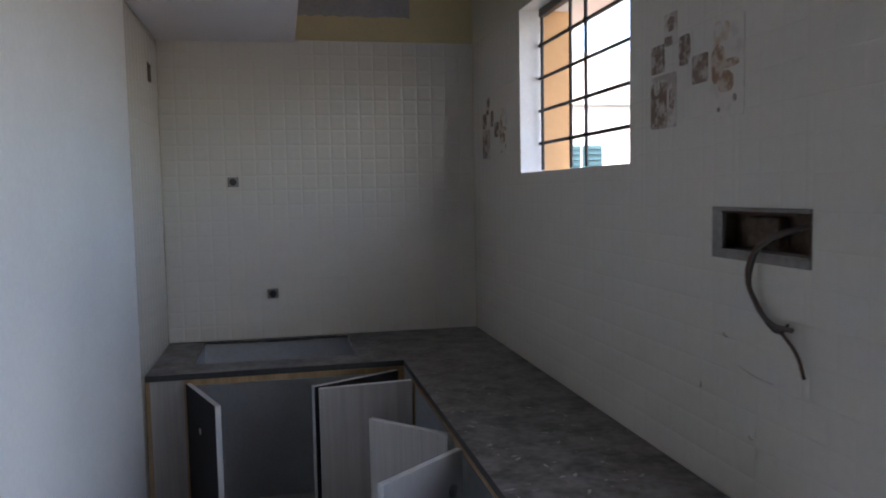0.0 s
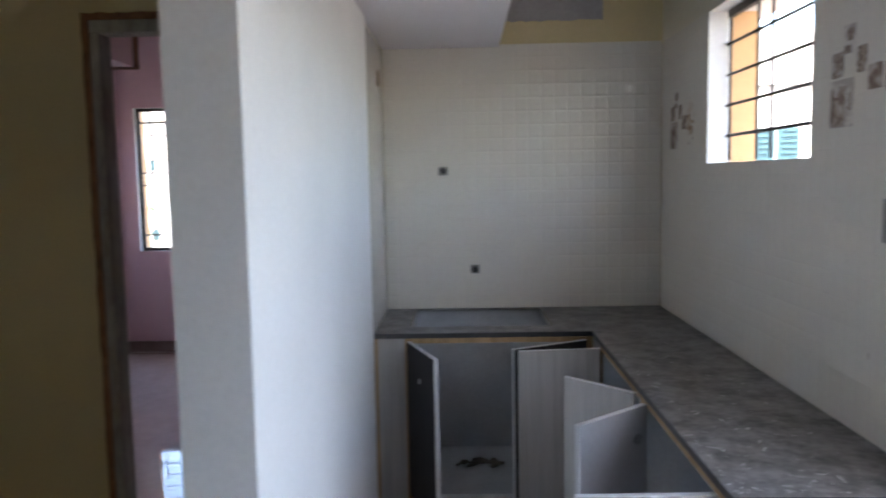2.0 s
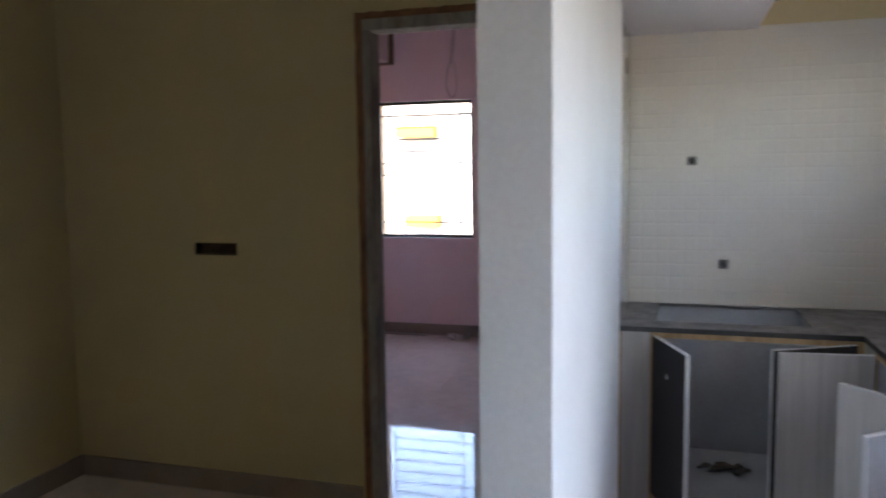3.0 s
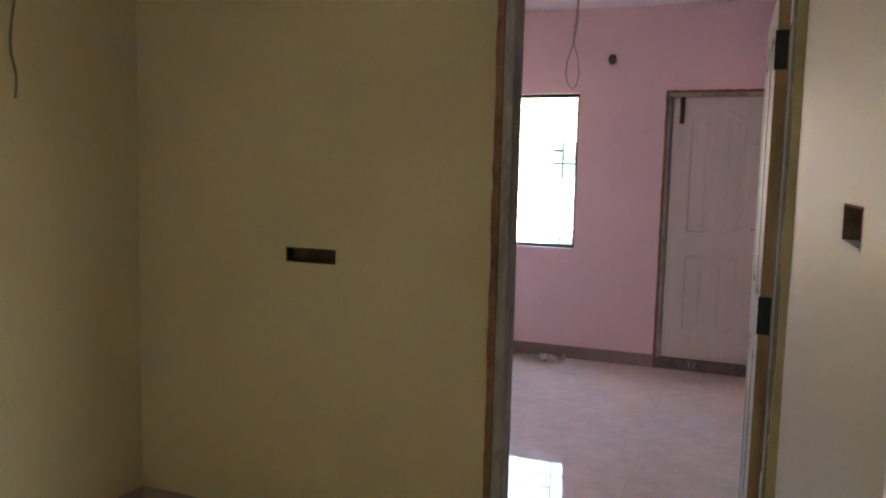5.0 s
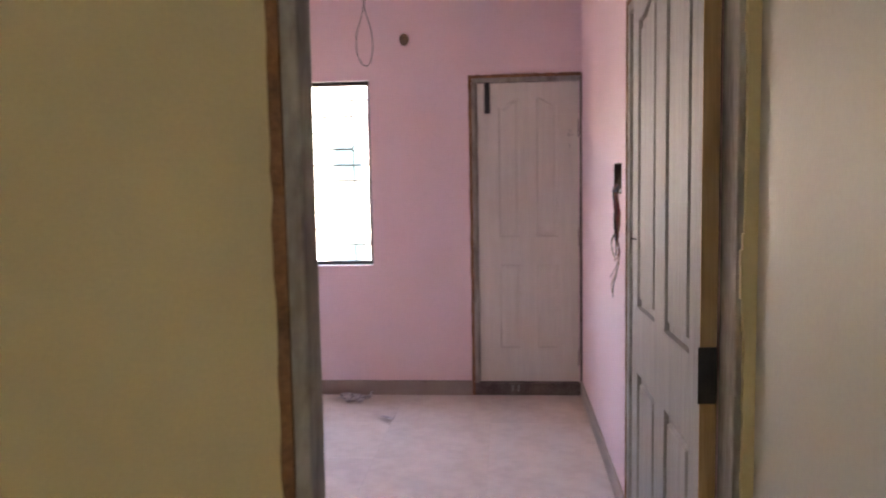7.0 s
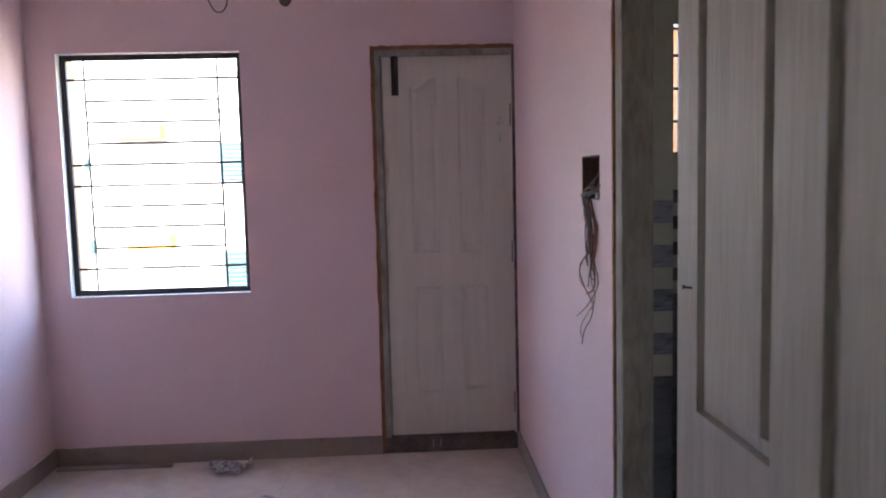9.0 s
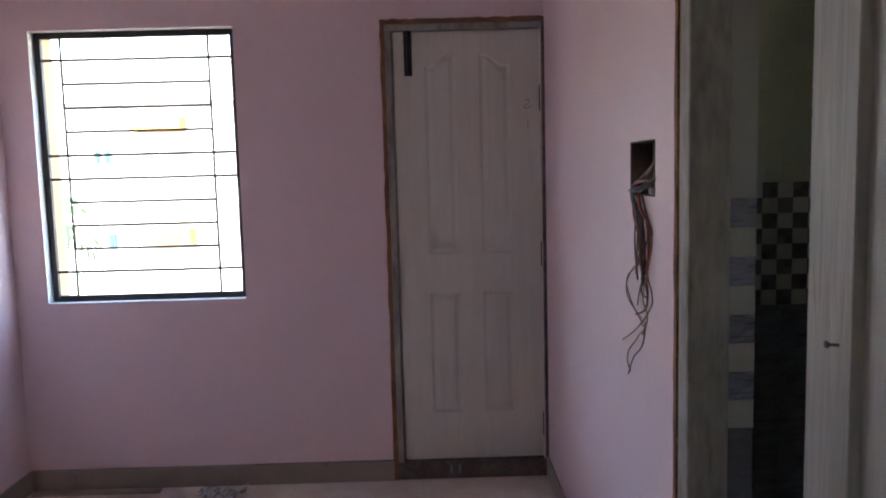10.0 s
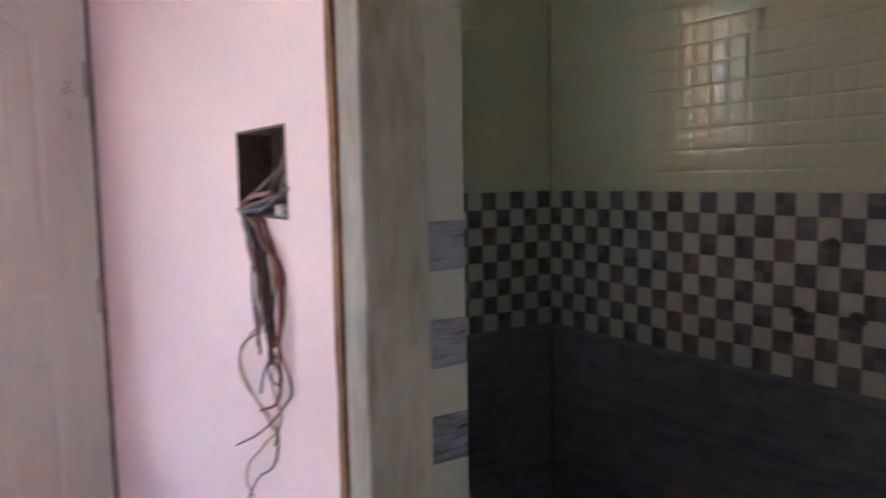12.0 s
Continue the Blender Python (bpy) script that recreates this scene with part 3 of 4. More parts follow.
def counter_top():
    xs = [KIT_W, SINK[0], SINK[2], CTR_X, KIT_E]
    ys = [CTR_S, CTR_Y, SINK[1], SINK[3], KIT_N]
    bm, cache = bmesh.new(), {}

    def on(i, j):
        if not (0 <= i < 4 and 0 <= j < 4):
            return False
        if j == 0:
            return i == 3
        return not (i == 1 and j == 2)

    def v(x, y, z):
        k = (round(x, 4), round(y, 4), round(z, 4))
        if k not in cache:
            cache[k] = bm.verts.new(k)
        return cache[k]

    for i in range(4):
        for j in range(4):
            if not on(i, j):
                continue
            a, b, c, d = xs[i], xs[i + 1], ys[j], ys[j + 1]
            bm.faces.new((v(a, c, Z1), v(b, c, Z1), v(b, d, Z1), v(a, d, Z1)))
            bm.faces.new((v(a, c, Z0), v(a, d, Z0), v(b, d, Z0), v(b, c, Z0)))
            for di, dj, p, q in ((-1, 0, (a, d), (a, c)), (1, 0, (b, c), (b, d)), (0, -1, (a, c), (b, c)), (0, 1, (b, d), (a, d))):
                if not on(i + di, j + dj):
                    f = bm.faces.new((v(*p, Z0), v(*q, Z0), v(*q, Z1), v(*p, Z1)))
                    f.material_index = 2
                    if i + di == 1 and j + dj == 2:
                        f.material_index = 1
    bmesh.ops.recalc_face_normals(bm, faces=bm.faces)
    return bm


top = thing("worktop", counter_top(), [GRANITE, CABIN, GRANITE_EDGE], "dusty paint-spattered black granite worktop with a sink cutout", "worktop")
for i, (x0, y0, x1, y1) in enumerate(((SINK[0] - 0.012, SINK[1], SINK[0], SINK[3]), (SINK[2], SINK[1], SINK[2] + 0.012, SINK[3]), (SINK[0] - 0.012, SINK[3], SINK[2] + 0.012, SINK[3] + 0.01))):
    part("cut_edge", box(x0, y0, Z1 - 0.01, x1, y1, Z1 + 0.0015), CEMENT, top, "pale dusty sawn edge")
rs = random.Random(5)
SCUFF = material("dried_grey_white_splash", (0.57, 0.56, 0.555), 0.8, 0.25, 40, 120, 0.3)
for i in range(260):
    y = CTR_S + 0.02 + 1.6 * rs.random() ** 1.7
    x = CTR_X + 0.015 + 0.33 * rs.random() ** 1.5
    r = 0.0012 + 0.005 * rs.random() ** 3
    m = pose(x, y, Z1 + 0.0008, 0, 0, rs.uniform(0, 180)) @ Matrix.Diagonal((rs.uniform(1.4, 3.4), 0.75, 0.12, 1))
    s = bmesh.new()
    bmesh.ops.create_icosphere(s, subdivisions=2, radius=r, matrix=m)
    for v in s.verts:
        k = 1 + 0.8 * noise.noise(Vector((v.co.x * 130, v.co.y * 130, i)))
        v.co.x, v.co.y = x + (v.co.x - x) * k, y + (v.co.y - y) * k
    part("paint_spatter", s, SCUFF, top, "dried white paint spot" if i == 0 else "")


def cabinet(name, x0, y0, x1, y1, front, label, shelf=False):
    """A carcass open at its front ('south' or 'west'), with pine edges round the opening."""
    e = empty(name, ((x0 + x1) / 2, (y0 + y1) / 2, 0), label, "kitchen cabinet", group="kitchen base cabinets")
    inv = Matrix.Translation((-(x0 + x1) / 2, -(y0 + y1) / 2, 0))

    def p(n, b, mats, lab="", bev=0.001):
        return part(n, box(*b, bev, m=inv), mats, e, lab)

    t, zt, zb = 0.018, Z0, 0.0
    if front == "south":
        p("side", (x0, y0, zb, x0 + t, y1, zt), CABIN)
        p("side", (x1 - t, y0, zb, x1, y1, zt), CABIN)
        p("back", (x0 + t, y1 - 0.01, zb, x1 - t, y1, zt), CABIN)
        p("bottom", (x0 + t, y0, 0.06, x1 - t, y1 - 0.01, 0.078), CABIN)
        p("edge_strip", (x0, y0 - 0.006, zb, x0 + 0.028, y0, zt), PINE, "bare pine edge")
        p("edge_strip", (x1 - 0.022, y0 - 0.006, zb, x1, y0, zt), PINE, "bare pine edge")
        p("top_strip", (x0 + 0.028, y0 - 0.006, zt - 0.024, x1 - 0.022, y0, zt - 0.002), PINE, "bare pine edge")
    else:
        p("side", (x0, y0, zb, x1, y0 + t, zt), CABIN)
        p("side", (x0, y1 - t, zb, x1, y1, zt), CABIN)
        p("back", (x1 - 0.01, y0 + t, zb, x1, y1 - t, zt), CABIN)
        p("bottom", (x0, y0 + t, 0.06, x1 - 0.01, y1 - t, 0.078), CABIN)
        p("edge_strip", (x0 - 0.006, y0, zb, x0, y0 + 0.022, zt), PINE, "bare pine edge")
        p("edge_strip", (x0 - 0.006, y1 - 0.022, zb, x0, y1, zt), PINE, "bare pine edge")
        p("top_strip", (x0 - 0.006, y0 + 0.022, zt - 0.024, x0, y1 - 0.022, zt - 0.002), PINE, "bare pine edge")
    return e


def cabinet_door(cab, hinge, free, flip=1, lining=None, outer=None):
    """A door leaf from its hinge to its free end, laminate outside and grey inside."""
    (hx, hy), (fx, fy) = hinge, free
    d = math.hypot(fx - hx, fy - hy)
    m = Matrix.Translation(-cab.location) @ pose(hx, hy, 0, 0, 0, math.degrees(math.atan2(fy - hy, fx - hx)))
    dz0, dz1 = 0.085, Z0 - 0.012
    body = part("door", box(0.002, -0.009, dz0, d - 0.003, 0.009, dz1, 0.0008, m=m), EDGEBAND, cab, "open door with pale edges")
    part("outer_face", box(0.002, 0.009 * flip if flip > 0 else -0.0102, dz0 + 0.001, d - 0.004, 0.0102 if flip > 0 else -0.009, dz1 - 0.001, m=m), outer or LAMINATE, body, "laminate face coloured near black for its shade" if outer else "grey oak laminate face")
    part("inner_face", box(0.002, -0.0102 if flip > 0 else 0.009, dz0 + 0.001, d - 0.004, -0.009 if flip > 0 else 0.0102, dz1 - 0.001, m=m), lining or LINING, body, "smooth lining face")
    for z in (dz0 + 0.1, dz1 - 0.1):
        s = bmesh.new()
        bmesh.ops.create_cone(s, cap_ends=True, segments=14, radius1=0.017, radius2=0.017, depth=0.003, matrix=m @ pose(0.045, -0.0115 * flip, z, 90, 0, 0))
        part("hinge_cup", s, STEEL, body, "steel hinge cup")
    return body


NX0 = 0.975
c1 = cabinet("sink_cabinet", NX0, CTR_Y + 0.012, CTR_X, KIT_N - 0.004, "south", "open sink base cabinet with grey lining under the worktop")
part("filler_panel", box(KIT_W, CTR_Y + 0.006, 0, NX0, CTR_Y + 0.024, Z0, 0.001, m=Matrix.Translation(-c1.location)), LAMINATE, c1, "grey oak laminate filler")
part("filler_edge", box(KIT_W, CTR_Y + 0.002, 0, KIT_W + 0.014, CTR_Y + 0.006, Z0, m=Matrix.Translation(-c1.location)), PINE, c1, "bare pine edge")
# both sink doors take the shade colour on both faces instead of laminate and lining
sink_door = cabinet_door(c1, (0.993, CTR_Y), (1.124, -0.045), -1, DOORSHADE, DOORSHADE)
sm = Matrix.Translation(-c1.location) @ pose(0.993, CTR_Y, 0, 0, 0, math.degrees(math.atan2(-0.045 - CTR_Y, 1.124 - 0.993)))
for side in (-1, 1):
    part("label_patch", box(0.168, side * 0.0104, 0.632, 0.186, side * 0.0112, 0.652, m=sm), EDGEBAND, sink_door, "small pale paper patch")
cabinet_door(c1, (1.762, CTR_Y - 0.006), (1.432, 0.122), 1, DOORSHADE, DOORSHADE)
c2 = cabinet("corner_cabinet", CTR_X + 0.012, -0.585, KIT_E - 0.004, 0.145, "west", "open base cabinet with grey oak doors under the worktop")
part("filler_panel", box(CTR_X + 0.004, 0.147, 0, CTR_X + 0.022, CTR_Y, Z0, 0.001, m=Matrix.Translation(-c2.location)), LAMINATE, c2, "grey oak laminate filler")
cabinet_door(c2, (CTR_X, 0.125), (1.452, 0.092), 1)
cabinet_door(c2, (CTR_X, -0.525), (1.59, -0.305), 1)
c3 = cabinet("end_cabinet", CTR_X + 0.012, -1.36, KIT_E - 0.004, -0.59, "west", "open base cabinet at the end of the worktop")
cabinet_door(c3, (CTR_X, -0.645), (1.55, -0.845), -1)
cabinet_door(c3, (CTR_X, -1.32), (1.472, -1.325), 1)
# cement rubble on the floor of the sink cabinet
rb = bmesh.new()
rs = random.Random(11)
for i in range(26):
    a, r = rs.uniform(0, 6.28), rs.uniform(0, 1)
    m = pose(1.29 + 0.12 * r * math.cos(a), 0.66 + 0.06 * r * math.sin(a), 0.085 + 0.012 * (1 - r), rs.uniform(-15, 15), rs.uniform(-15, 15), rs.uniform(0, 90))
    bmesh.ops.create_icosphere(rb, subdivisions=1, radius=rs.uniform(0.01, 0.028) * (1.2 - r * 0.5), matrix=m @ Matrix.Diagonal((1.5, 1.1, 0.25, 1)))
thing("cement_rubble", rb, SILLCEMENT, "small heap of dark cement rubble in the sink cabinet", "rubble", "stuff")

# capped water outlets in the wall
for x, z in ((OUT1_X, 1.515), (OUT2_X, 1.011)):
    o = empty("water_outlet", (x, KIT_N, z), "dark plugged water pipe outlet in a chipped tile", "pipe outlet", group="water outlets")
    part("chipped_patch", box(-0.024, -0.003, -0.022, 0.024, 0.004, 0.022, 0.004), CEMENT, o, "grey cement patch")
    b = bmesh.new()
    bmesh.ops.create_cone(b, cap_ends=True, segments=18, radius1=0.016, radius2=0.015, depth=0.022, matrix=pose(0, -0.012, 0, 90, 0, 0))
    part("pipe_plug", b, IRON, o, "dark round plug")


def recess_box(name, axis, a0, a1, z0, z1, t, depth, label, rim=GROUT, sgn=1):
    """A flush electrical box: five sides sunk into the wall."""
    e = empty(name, (0, 0, 0), label, "switch box")

    def b(n, p0, p1, q0, q1, u0, u1, mats, lab=""):
        u0, u1 = t + sgn * u0, t + sgn * u1
        c = (p0, min(u0, u1), q0, p1, max(u0, u1), q1) if axis == "x" else (min(u0, u1), p0, q0, max(u0, u1), p1, q1)
        return part(n, box(*c), mats, e, lab)

    k = 0.004
    b("back", a0, a1, z0, z1, depth - k, depth, DARKHOLE)
    b("side", a0, a0 + k, z0, z1, -0.001, depth, DARKHOLE)
    b("side", a1 - k, a1, z0, z1, -0.001, depth, DARKHOLE)
    b("side", a0, a1, z0, z0 + k, -0.001, depth, rim)
    b("side", a0, a1, z1 - k, z1, -0.001, depth, DARKHOLE)
    return e


W_RED, W_BLACK, W_YEL = plain("red_wire", (0.24, 0.055, 0.045), 0.45), plain("black_wire", (0.03, 0.03, 0.03), 0.45), plain("yellow_wire", (0.36, 0.26, 0.10), 0.45)
W_GREEN, W_GREY, W_BLUE = plain("green_wire", (0.085, 0.09, 0.065), 0.45), plain("grey_wire", (0.11, 0.085, 0.07), 0.5), plain("blue_wire", (0.055, 0.06, 0.095), 0.45)
W_BROWN = plain("brown_wire", (0.13, 0.07, 0.05), 0.5)

recess_box("switch_box", "x", -1.035, -0.82, 1.114, 1.17, 0.0, 0.045, "empty brown switch box recess in the yellow wall", DARKHOLE)
sb = bpy.data.objects["switch_box"]
tube("wire", [(-0.95, 0.03, 1.155), (-0.94, 0.012, 1.145), (-0.925, 0.012, 1.125), (-0.91, 0.015, 1.145), (-0.905, 0.03, 1.155)], 0.0015, W_BLACK, sb)
recess_box("switch_box", "y", *BOX2, STUB_W, 0.045, "dark switch box recess in the partition beside the bedroom door")
kb = recess_box("switch_box", "y", *EBOX, KIT_E, 0.05, "cement-rimmed socket box with loose cable in the tiled wall", CEMENT, 1)
for n, c in (("rim", (KIT_E - 0.002, EBOX[0], EBOX[2] - 0.016, KIT_E + 0.01, EBOX[1] + 0.016, EBOX[2])), ("rim", (KIT_E - 0.002, EBOX[0], EBOX[3], KIT_E + 0.01, EBOX[1] + 0.016, EBOX[3] + 0.008)),
             ("rim", (KIT_E - 0.002, EBOX[1] - 0.02, EBOX[2], KIT_E + 0.01, EBOX[1] + 0.016, EBOX[3]))):
    part(n, box(*c, 0.002), CEMENT, kb, "grey cement rim")
part("module_block", box(KIT_E + 0.018, -1.31, EBOX[2] + 0.012, KIT_E + 0.044, -1.21, EBOX[3] - 0.01, 0.006), DARKHOLE, kb, "dark rubble in the box")
kx = KIT_E - 0.014
tube("cable", [(KIT_E + 0.03, -1.385, 1.385), (kx, -1.34, 1.362), (kx - 0.008, -1.294, 1.329), (kx - 0.006, -1.272, 1.278), (kx, -1.287, 1.237), (kx, -1.337, 1.201), (kx, -1.396, 1.198)], 0.0052, W_GREY, kb)
tube("cable", [(KIT_E + 0.03, -1.375, 1.38), (kx - 0.004, -1.332, 1.355), (kx - 0.012, -1.288, 1.32), (kx - 0.01, -1.280, 1.27), (kx, -1.30, 1.225), (kx, -1.372, 1.185), (kx, -1.412, 1.155), (kx, -1.431, 1.118)], 0.0034, W_BROWN, kb)
tube("cable", [(KIT_E + 0.03, -1.365, 1.375), (kx, -1.32, 1.35), (kx - 0.004, -1.282, 1.30), (kx, -1.276, 1.25), (kx, -1.325, 1.20), (kx, -1.362, 1.188), (kx, -1.386, 1.206)], 0.003, W_BLACK, kb)

bb = recess_box("switch_box", "y", *BBOX, BED_E, 0.06, "box recess with a loose wire bundle in the pink wall", DARKHOLE)


def strand(points, mats, r=0.002, start=0.0, depth=0.0):
    """A wire in front of the pink wall through (y, z) points, swinging a little off the wall."""
    pts = [(BED_E - 0.008 - 0.007 * math.sin(1.7 * i + start) + (depth * (1 - i / (len(points) - 1)) if depth else 0), y, z) for i, (y, z) in enumerate(points)]
    tube("wire", pts, r, mats, bb)


# the bundle hangs over the lower corner of the box, opens into loops and ends in loose tips
strand([(1.943, 1.383), (1.897, 1.346), (1.854, 1.311), (1.862, 1.267), (1.858, 1.206)], W_RED, 0.004, 0)
strand([(1.979, 1.381), (1.941, 1.332), (1.929, 1.264), (1.948, 1.216), (2.036, 1.152), (2.028, 1.11), (1.941, 1.064), (1.882, 1.045), (1.972, 0.967), (2.062, 0.9)], W_GREEN, 0.0017, 1)
strand([(1.961, 1.381), (1.879, 1.32), (1.85, 1.274), (1.856, 1.197), (1.89, 1.135), (1.888, 1.084), (1.964, 1.021), (2.031, 0.947), (2.019, 0.919)], W_YEL, 0.0017, 2)
strand([(1.961, 1.382), (1.891, 1.302), (1.885, 1.248), (1.883, 1.192), (1.949, 1.139), (1.979, 1.101)], W_BLACK, 0.0017, 3)
strand([(1.938, 1.382), (1.865, 1.305), (1.844, 1.2), (1.819, 1.151), (1.869, 1.111), (1.961, 1.046), (2.078, 0.99)], W_BROWN, 0.0017, 4)
strand([(1.935, 1.38), (1.852, 1.295), (1.85, 1.188), (1.88, 1.151), (1.899, 1.107), (1.946, 1.084)], W_RED, 0.0024, 5)
strand([(1.967, 1.379), (1.907, 1.329), (1.927, 1.242), (1.94, 1.205), (1.885, 1.181), (1.844, 1.153)], W_GREY, 0.0017, 6)
strand([(1.979, 1.381), (1.937, 1.286), (1.926, 1.236), (1.904, 1.194), (1.897, 1.15), (1.863, 1.138)], W_BLUE, 0.0017, 7)
strand([(1.949, 1.381), (1.894, 1.33), (1.909, 1.25), (2.008, 1.182), (2.045, 1.128), (1.984, 1.083), (1.899, 1.061), (1.888, 1.044)], W_YEL, 0.0017, 8)
strand([(1.831, 1.502), (1.861, 1.465), (1.919, 1.431), (1.986, 1.403)], W_GREY, 0.0026, 9, 0.012)
strand([(1.815, 1.489), (1.812, 1.438), (1.877, 1.412), (1.986, 1.398)], W_BROWN, 0.0026, 10, 0.012)
strand([(1.849, 1.412), (1.931, 1.404), (1.996, 1.395)], W_RED, 0.0026, 11)
strand([(1.827, 1.474), (1.853, 1.444), (1.905, 1.411), (1.978, 1.39)], W_BROWN, 0.0026, 12, 0.012)
strand([(1.819, 1.418), (1.882, 1.398), (1.96, 1.388)], W_BLUE, 0.0026, 13)
for i in range(5):
    strand([(1.985 + 0.006 * i, 1.392), (1.966 + 0.004 * i, 1.352), (1.938 + 0.005 * i, 1.30 - 0.008 * i), (1.93 + 0.004 * i, 1.235 - 0.016 * i)], (W_BROWN, W_GREY, W_RED, W_GREEN, W_BLUE)[i], 0.0022, i)

W_TAN = plain("dusty_tan_conduit_wire", (0.27, 0.22, 0.185), 0.6)
for i in range(8):
    k = 0.007 * i
    strand([(1.838 + 0.6 * k, 1.509 - 0.3 * k), (1.846 + k, 1.462 - 0.2 * k), (1.876 + 1.1 * k, 1.424 - 0.5 * k), (1.94 + 0.8 * k, 1.404 - 0.2 * k), (2.0 + 0.3 * k, 1.392)], (W_TAN, W_GREY, W_TAN, W_BROWN)[i % 4], 0.0036 - 0.0002 * i, 14 + i, 0.046)
strand([(2.028, 1.398), (1.985, 1.409), (1.93, 1.414), (1.872, 1.419)], W_RED, 0.0042, 23)
strand([(2.02, 1.386), (1.975, 1.39), (1.93, 1.394)], W_BLUE, 0.0042, 25)
part("mortar_lump", box(BED_E - 0.002, 1.836, 1.384, BED_E + 0.03, 1.885, 1.402, 0.005), PAPER, bb, "pale crumbled mortar")
for i, w in enumerate((W_RED, W_BROWN, W_BROWN, W_RED, W_BLUE, W_BROWN)):
    k = 0.006 * i
    strand([(2.005 - 0.5 * k, 1.391), (1.985 - k, 1.358), (1.955 - k, 1.318), (1.93 - 0.8 * k, 1.282 - k), (1.91 - 0.6 * k, 1.225 - 2 * k)], w, 0.0032, 30 + 2 * i)

# the square hole high in the tiled side wall
recess_box("pipe_hole", "y", 0.69, 0.76, 1.915, 1.995, KIT_W, 0.03, "small dark square hole in the kitchen tiles", sgn=-1)

# lamp wires on the bedroom wall and in the hall corner
hole = empty("lamp_point", (-0.409, BED_N, 2.372), "round dark lamp outlet hole in the pink wall", "lamp outlet")
b = bmesh.new()
bmesh.ops.create_cone(b, cap_ends=True, segments=20, radius1=0.034, radius2=0.032, depth=0.012, matrix=pose(0, -0.002, 0, 90, 0, 0) @ Matrix.Diagonal((0.95, 1.2, 1, 1)))
part("conduit_mouth", b, DARKHOLE, hole)
b = bmesh.new()
bmesh.ops.create_cone(b, cap_ends=True, segments=20, radius1=0.012, radius2=0.012, depth=0.016, matrix=pose(0.004, -0.004, -0.008, 90, 0, 0))
part("conduit_core", b, W_GREY, hole, "grey wire stub")
lp = empty("ceiling_wire", (LOOP_X, LOOP_Y, 1.985), "thin loop of wire hanging from the ceiling", "wire")
tube("wire", [(0.0, 0, TOP - 1.985), (0.012, 0, 0.36), (-0.012, 0, 0.24), (-0.042, 0, 0.13), (-0.03, 0, 0.03), (0.0, 0, 0.0), (0.028, 0, 0.05), (0.026, 0, 0.16), (-0.004, 0, 0.28), (0.006, 0, 0.40), (0.02, 0, TOP - 1.985)], 0.0022, W_GREY, lp)
hw = empty("wall_wire", (HALL_W + 0.01, -0.58, 1.76), "thin dark wire hanging on the yellow side wall", "wire")
tube("wire", [(0.0, 0.0, 0.62), (0.008, 0.01, 0.3), (0.006, -0.012, 0.08), (0.008, 0.004, 0.0), (0.006, 0.0, -0.08)], 0.003, W_BLUE, hw)

# ---- litter ----
def sheet_paper(name, place, w, h, rz, label, seed, lift=0.02):
    bm = bmesh.new()
    bmesh.ops.create_grid(bm, x_segments=14, y_segments=10, size=0.5)
    noise_at = seed * 3.1
    for v in bm.verts:
        v.co.x *= w
        v.co.y *= h
        v.co.z = lift * (0.6 + noise.noise(Vector((v.co.x * 14 + noise_at, v.co.y * 16, 0)))) + 0.004
    bmesh.ops.solidify(bm, geom=bm.faces[:], thickness=0.001)
    bmesh.ops.transform(bm, matrix=pose(*place, 0, 0, rz), verts=bm.verts)
    return thing(name, bm, PAPER, label, "paper")


sheet_paper("newspaper", (PAPER_X, PAPER_Y, 0), 0.20, 0.11, -18, "crumpled printed newspaper scrap on the floor", 2, 0.035)
sheet_paper("newspaper", (PAPER_X + 0.09, PAPER_Y + 0.04, 0), 0.08, 0.07, 30, "crumpled printed newspaper scrap on the floor", 5, 0.05)
sheet_paper("paper_scrap", (-0.50, 3.03, 0), 0.10, 0.035, -30, "small torn paper strip on the floor", 7, 0.01)
thing("wood_strip", box(-1.67, BED_N - 0.075, 0, -1.08, BED_N - 0.03, 0.012, 0.002), SKIRT, "loose skirting strip lying on the floor by the wall", "wood strip")

# ---- outside ----
g = bmesh.new()
bmesh.ops.create_grid(g, x_segments=2, y_segments=2, size=600, matrix=Matrix.Translation((0, 0, -3.4)))
thing("ground", g, EARTH, "dry bare earth round the house", "ground", S)


